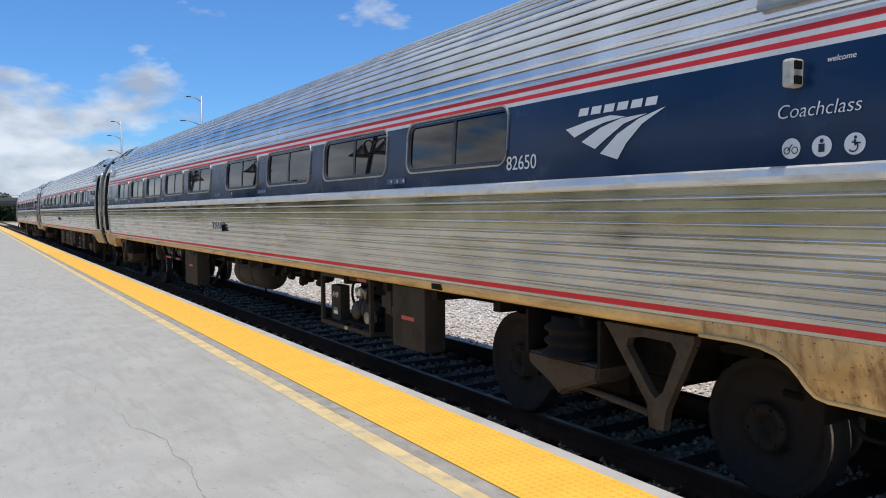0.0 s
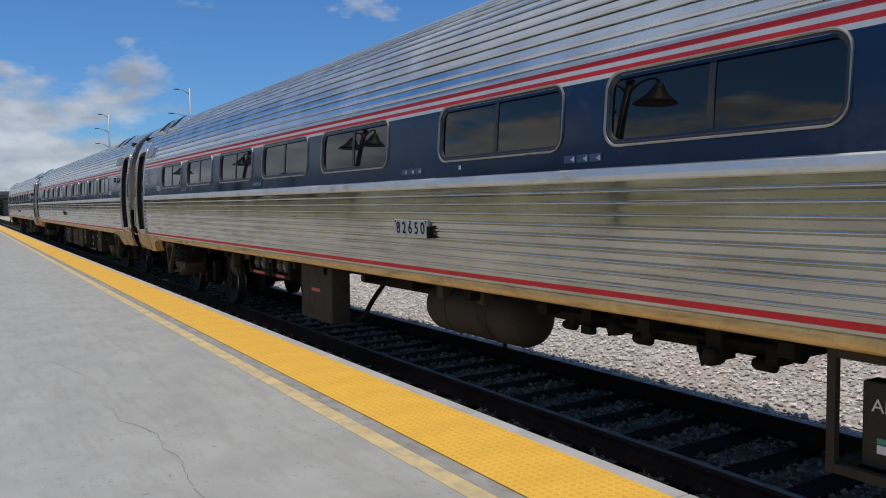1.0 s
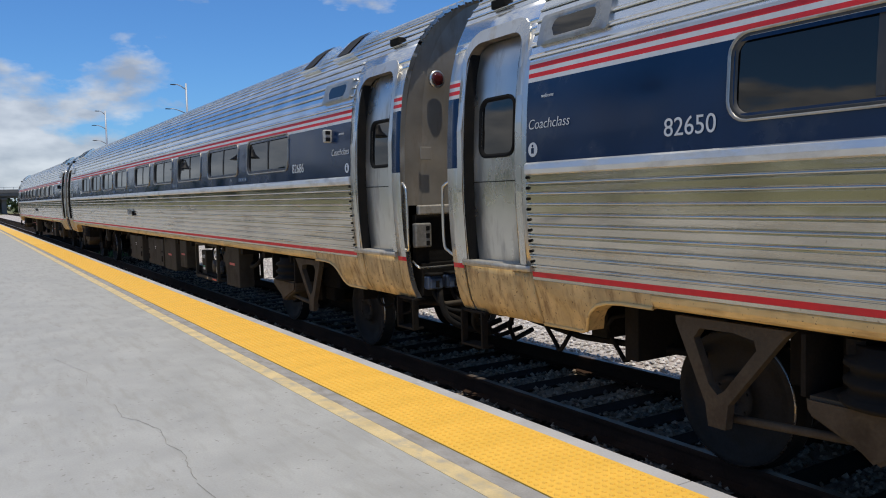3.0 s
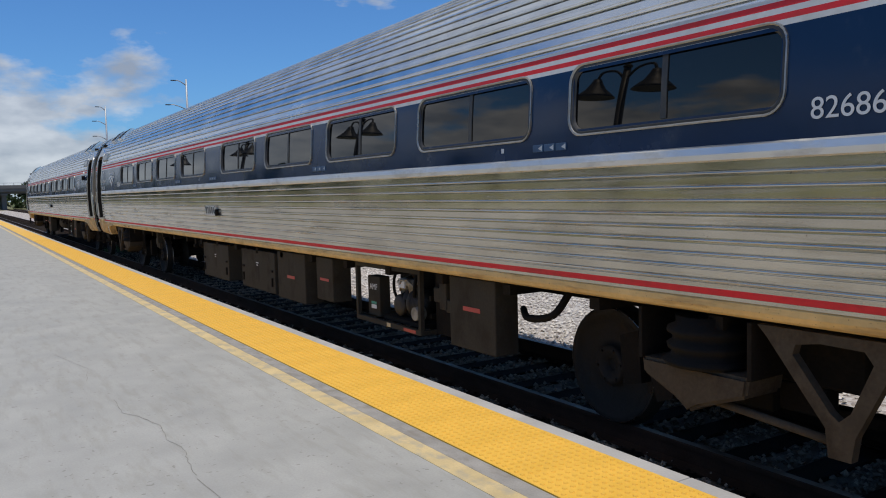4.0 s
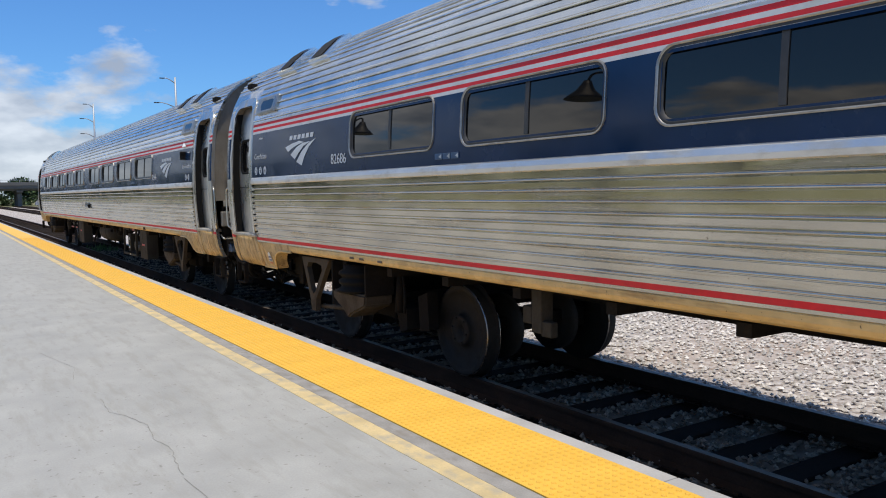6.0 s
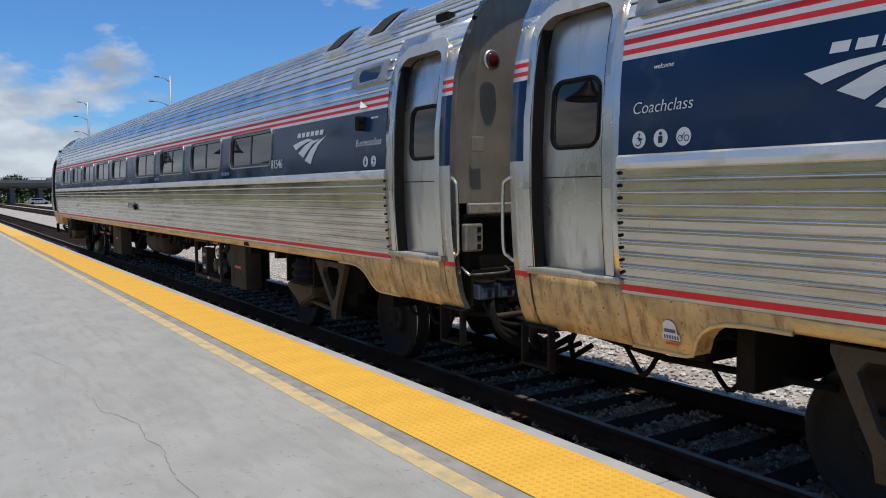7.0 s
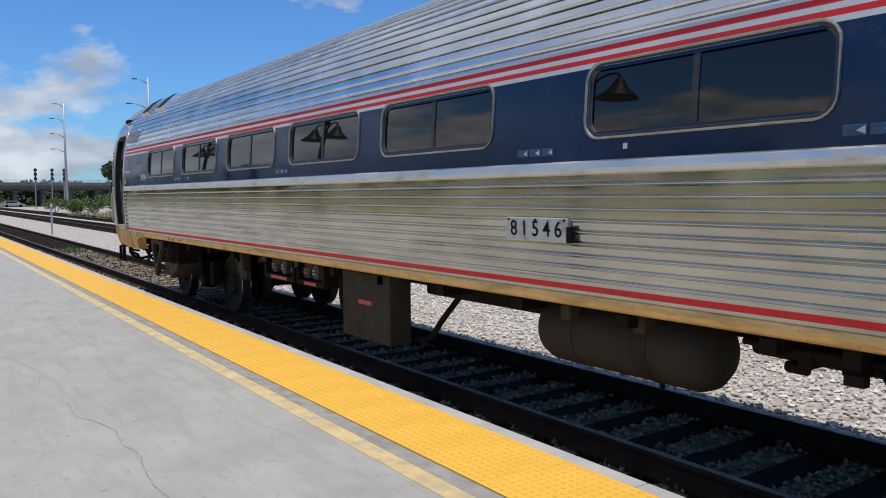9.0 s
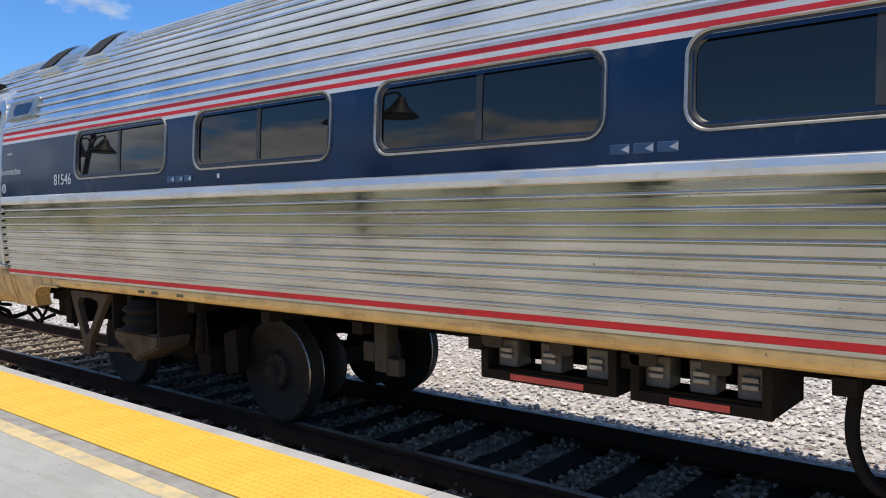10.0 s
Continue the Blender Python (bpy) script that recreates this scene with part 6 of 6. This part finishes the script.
def platform_lamp(x, y):
    """Lamp post with two bell-shaped shades; it shows in the car windows."""
    l = tagged(new("platform_lamp"), "dark platform lamp post with two bell-shaped shades", "street lamp", "lamps along the platform")
    l.location = (x, y, PLAT_Z)
    part("post", tube([(0, 0, 0), (0, 0, 0.5), (0, 0, 0.55), (0, 0, 5.2)], [0.14, 0.13, 0.09, 0.075], 12), DARKM, l)
    part("finial", lathe_into(bmesh.new(), [(5.20, 0.09), (5.24, 0.10), (5.30, 0.05), (5.38, 0.015)], "z", (0, 0, 0), 12), DARKM, l)
    for s in (-1, 1):
        a = part("bracket", tube(bend([(0, 0, 4.85), (0, s * 0.28, 5.14), (0, s * 0.66, 5.18), (0, s * 0.78, 4.98)]), 0.032, 8), DARKM, l)
        part("shade", lathe_into(bmesh.new(), [(-0.48, 0.42), (-0.40, 0.36), (-0.22, 0.20), (-0.05, 0.12), (0.06, 0.08)], "z", (0, s * 0.78, 4.95), 18), DARKM, a)


def marker_post(x, y):
    p = tagged(new("marker_post"), "thin white wayside marker post", "post")
    p.location = (x, y, GROUND_Z)
    part("stake", boxes((-0.05, 0.05, -0.02, 0.02, 0, 1.75), bevel=0.005), POLEM, p)
    part("reflector", boxes((-0.06, 0.06, -0.03, -0.02, 1.58, 1.74)), LETTER, p)


# ---------------------------------------------------------------- put the place together
build_ground()
build_track("track_main", lambda y: TRACK_X, -40, 212, "railway track with rusty rails and dark timber ties", 0.0, 150.0, True)
build_track("track_siding", lambda y: 15.4, 20, 212, "second rusty yard track in the gravel", 20.0, 212.0, False)
build_track("track_yard", lambda y: 11.3, 20, 212, "rusty yard track beyond the gravel", 20.0, 212.0, False)
tagged(part("ballast_bed", boxes((3.56, 6.05, -40, 212, -0.30, -0.165), bevel=0.02), BALLAST, None), "crushed-stone bed under the ties, coloured for shade", "ballast", kind="structure")
stones("ballast_stones", 24000, (3.65, 6.02, 0.0, 34.0), (0.020, 0.042), 3, "loose grey ballast stones heaped between the ties", -0.160, lambda x, y: abs(x - TRACK_X) > 1.3 or abs((y / 0.53 + 0.5) % 1 - 0.5) * 0.53 > 0.12, BALLAST)
stones("gravel_stones", 34000, (6.03, 13.0, -1.5, 34.0), (0.020, 0.046), 5, "loose pale limestone gravel beside the track", -0.20)
build_platform()
build_tactile()
cars_group = "coupled passenger cars"
CARS.append(build_car(False, "fluted stainless steel passenger coach with dark blue window band", cars_group))
CARS.append(build_car(True, "stainless steel coach with battery boxes under its floor", cars_group, 0.0, 0.045))
CARS.append(build_car(False, "last stainless steel coach, marked for business class", cars_group, 0.055, 0.0))
outfit(CARS[0], "single", Yf(False))
outfit(CARS[1], "battery", Yf(True))
outfit(CARS[2], "single", Yf(False))
decorate(CARS[0], "82650", "Coachclass", -1, ("bicycle", "person", "wheelchair"), 12.50 - MID)
decorate(CARS[1], "82686", "Coachclass", 1, ("wheelchair", "person", "bicycle"), 13.50 - MID)
decorate(CARS[2], "81546", "Businessclass", -1, ("person", "wheelchair"), 12.47 - MID)

DECALB = mat("blue_decal", (0.03, 0.09, 0.24), 0.5, 0.0, 0.15, 20, 0.0, 30)
dy, dz = 11.225, 0.998
flat_on_side("dome_decal", [[(dy - 0.066, dz), (dy + 0.066, dz), (dy + 0.066, dz + 0.035), (dy + 0.052, dz + 0.04), (dy + 0.05, dz + 0.07)] + [(dy + 0.05 * math.cos(k * math.pi / 8), dz + 0.078 + 0.045 * math.sin(k * math.pi / 8)) for k in range(9)] + [(dy - 0.05, dz + 0.07), (dy - 0.052, dz + 0.04), (dy - 0.066, dz + 0.035)]], CARS[1], LETTER, 0.006)
flat_on_side("decal_window", [[(dy - 0.058 + k * 0.0195, dz + 0.006), (dy - 0.046 + k * 0.0195, dz + 0.006), (dy - 0.046 + k * 0.0195, dz + 0.03), (dy - 0.058 + k * 0.0195, dz + 0.03)] for k in range(6)] + [[(dy - 0.042, dz + 0.046), (dy + 0.042, dz + 0.046), (dy + 0.042, dz + 0.068), (dy - 0.042, dz + 0.068)]], CARS[1], DECALB, 0.008)
flat_on_side("decal_bar", [[(dy - 0.05, dz - 0.032), (dy + 0.05, dz - 0.032), (dy + 0.05, dz - 0.015), (dy - 0.05, dz - 0.015)]], CARS[1], REDTAPE, 0.006)

overpass()
light_mast(27.1, 107.0, 17.6, ((17.3, 1.4), (14.1, 2.2), (10.8, 2.2)), "tall grey light mast with stepped side arms")
light_mast(22.6, 143.0, 17.6, ((17.4, 1.0), (15.0, 1.6), (12.5, 1.6), (10.0, 1.6)), "tall grey light mast with four side arms")
for az in (7.15, 8.12, 8.83):
    signal_mast(160 * math.tan(radians(az)), 160, 5.0, 2.1)
marker_post(6.9, 49.0)
parked_car(20.5, 200.0)
for i, (x, y, h, sp) in enumerate(((29.5, 100, 13.2, 6.2), (34, 106, 12.2, 6.0), (40, 108, 9.0, 5.5), (27.5, 120, 7.0, 3.8), (46, 112, 10.5, 6.5), (52, 118, 10.0, 6.5), (62, 124, 11.0, 7.0))):
    tree(x, y, h, sp, 20 + i, "broad dark green oak at the edge of the yard", 13000, 0.26, low=0.0)
for i in range(18):
    rr = random.Random(70 + i)
    tree(-75 + i * 9.5 + rr.uniform(-3, 3), 240 + rr.uniform(-8, 10), rr.uniform(5.2, 7.0), rr.uniform(5.5, 7), 50 + i, "far green tree behind the overpass", 2600, 0.50, low=-0.05)
for i in range(18):
    rr = random.Random(170 + i)
    tree(-42 + rr.uniform(-5, 5), -30 + i * 9 + rr.uniform(-3, 3), rr.uniform(6.5, 9.0), rr.uniform(5, 6.5), 200 + i, "green tree on the far side of the platform", 1500, 0.40)
for i in range(18):
    rr = random.Random(370 + i)
    tree(-48 + rr.uniform(-5, 5), 140 + i * 22 + rr.uniform(-4, 4), rr.uniform(8, 11), rr.uniform(11, 13), 300 + i, "green tree on the far side of the platform", 1100, 0.9, low=-0.05)
for i, (x, y) in enumerate(((16.2, 101), (18.2, 97), (19.5, 92), (23.5, 90), (28.0, 91), (33, 95), (18.0, 104), (17.5, 120), (40, 98))):
    shrub(x, y, 2.0 + (i % 3) * 0.5, 2.2, 90 + i, "yellow-green shrub growing along the yard", 1600)
grass("dry_grass", 9000, (15.5, 60, 70, 100), 0.55, 8, GRASSM, "dry straw-coloured grass along the far track")
grass("weeds", 160, (4.6, 5.6, 31.0, 33.5), 0.22, 9, GREENW, "green weeds between the rails")
for y in (11.0, 22.5, 34.0, 45.5, -0.5):
    platform_lamp(-3.6, y)


def motions():
    """Roll the three cars along the track and turn their wheels."""
    ts = [r[0] for r in ROLLED]
    ds = [r[1] for r in ROLLED]
    for k, car in enumerate(CARS):
        walk(car, [(t, pose(TRACK_X, MID + 26.01 * k + (0.0, 0.015, -0.01)[k] - d, 0)) for t, d in ROLLED])
    for i, (w, car) in enumerate(WHEELS):
        x, y, z = w.location
        walk(w, [(n / 10, pose(x, y, z, math.degrees(float(np.interp(n / 10, ts, ds)) / 0.457), 0, 0)) for n in range(101)])


motions()
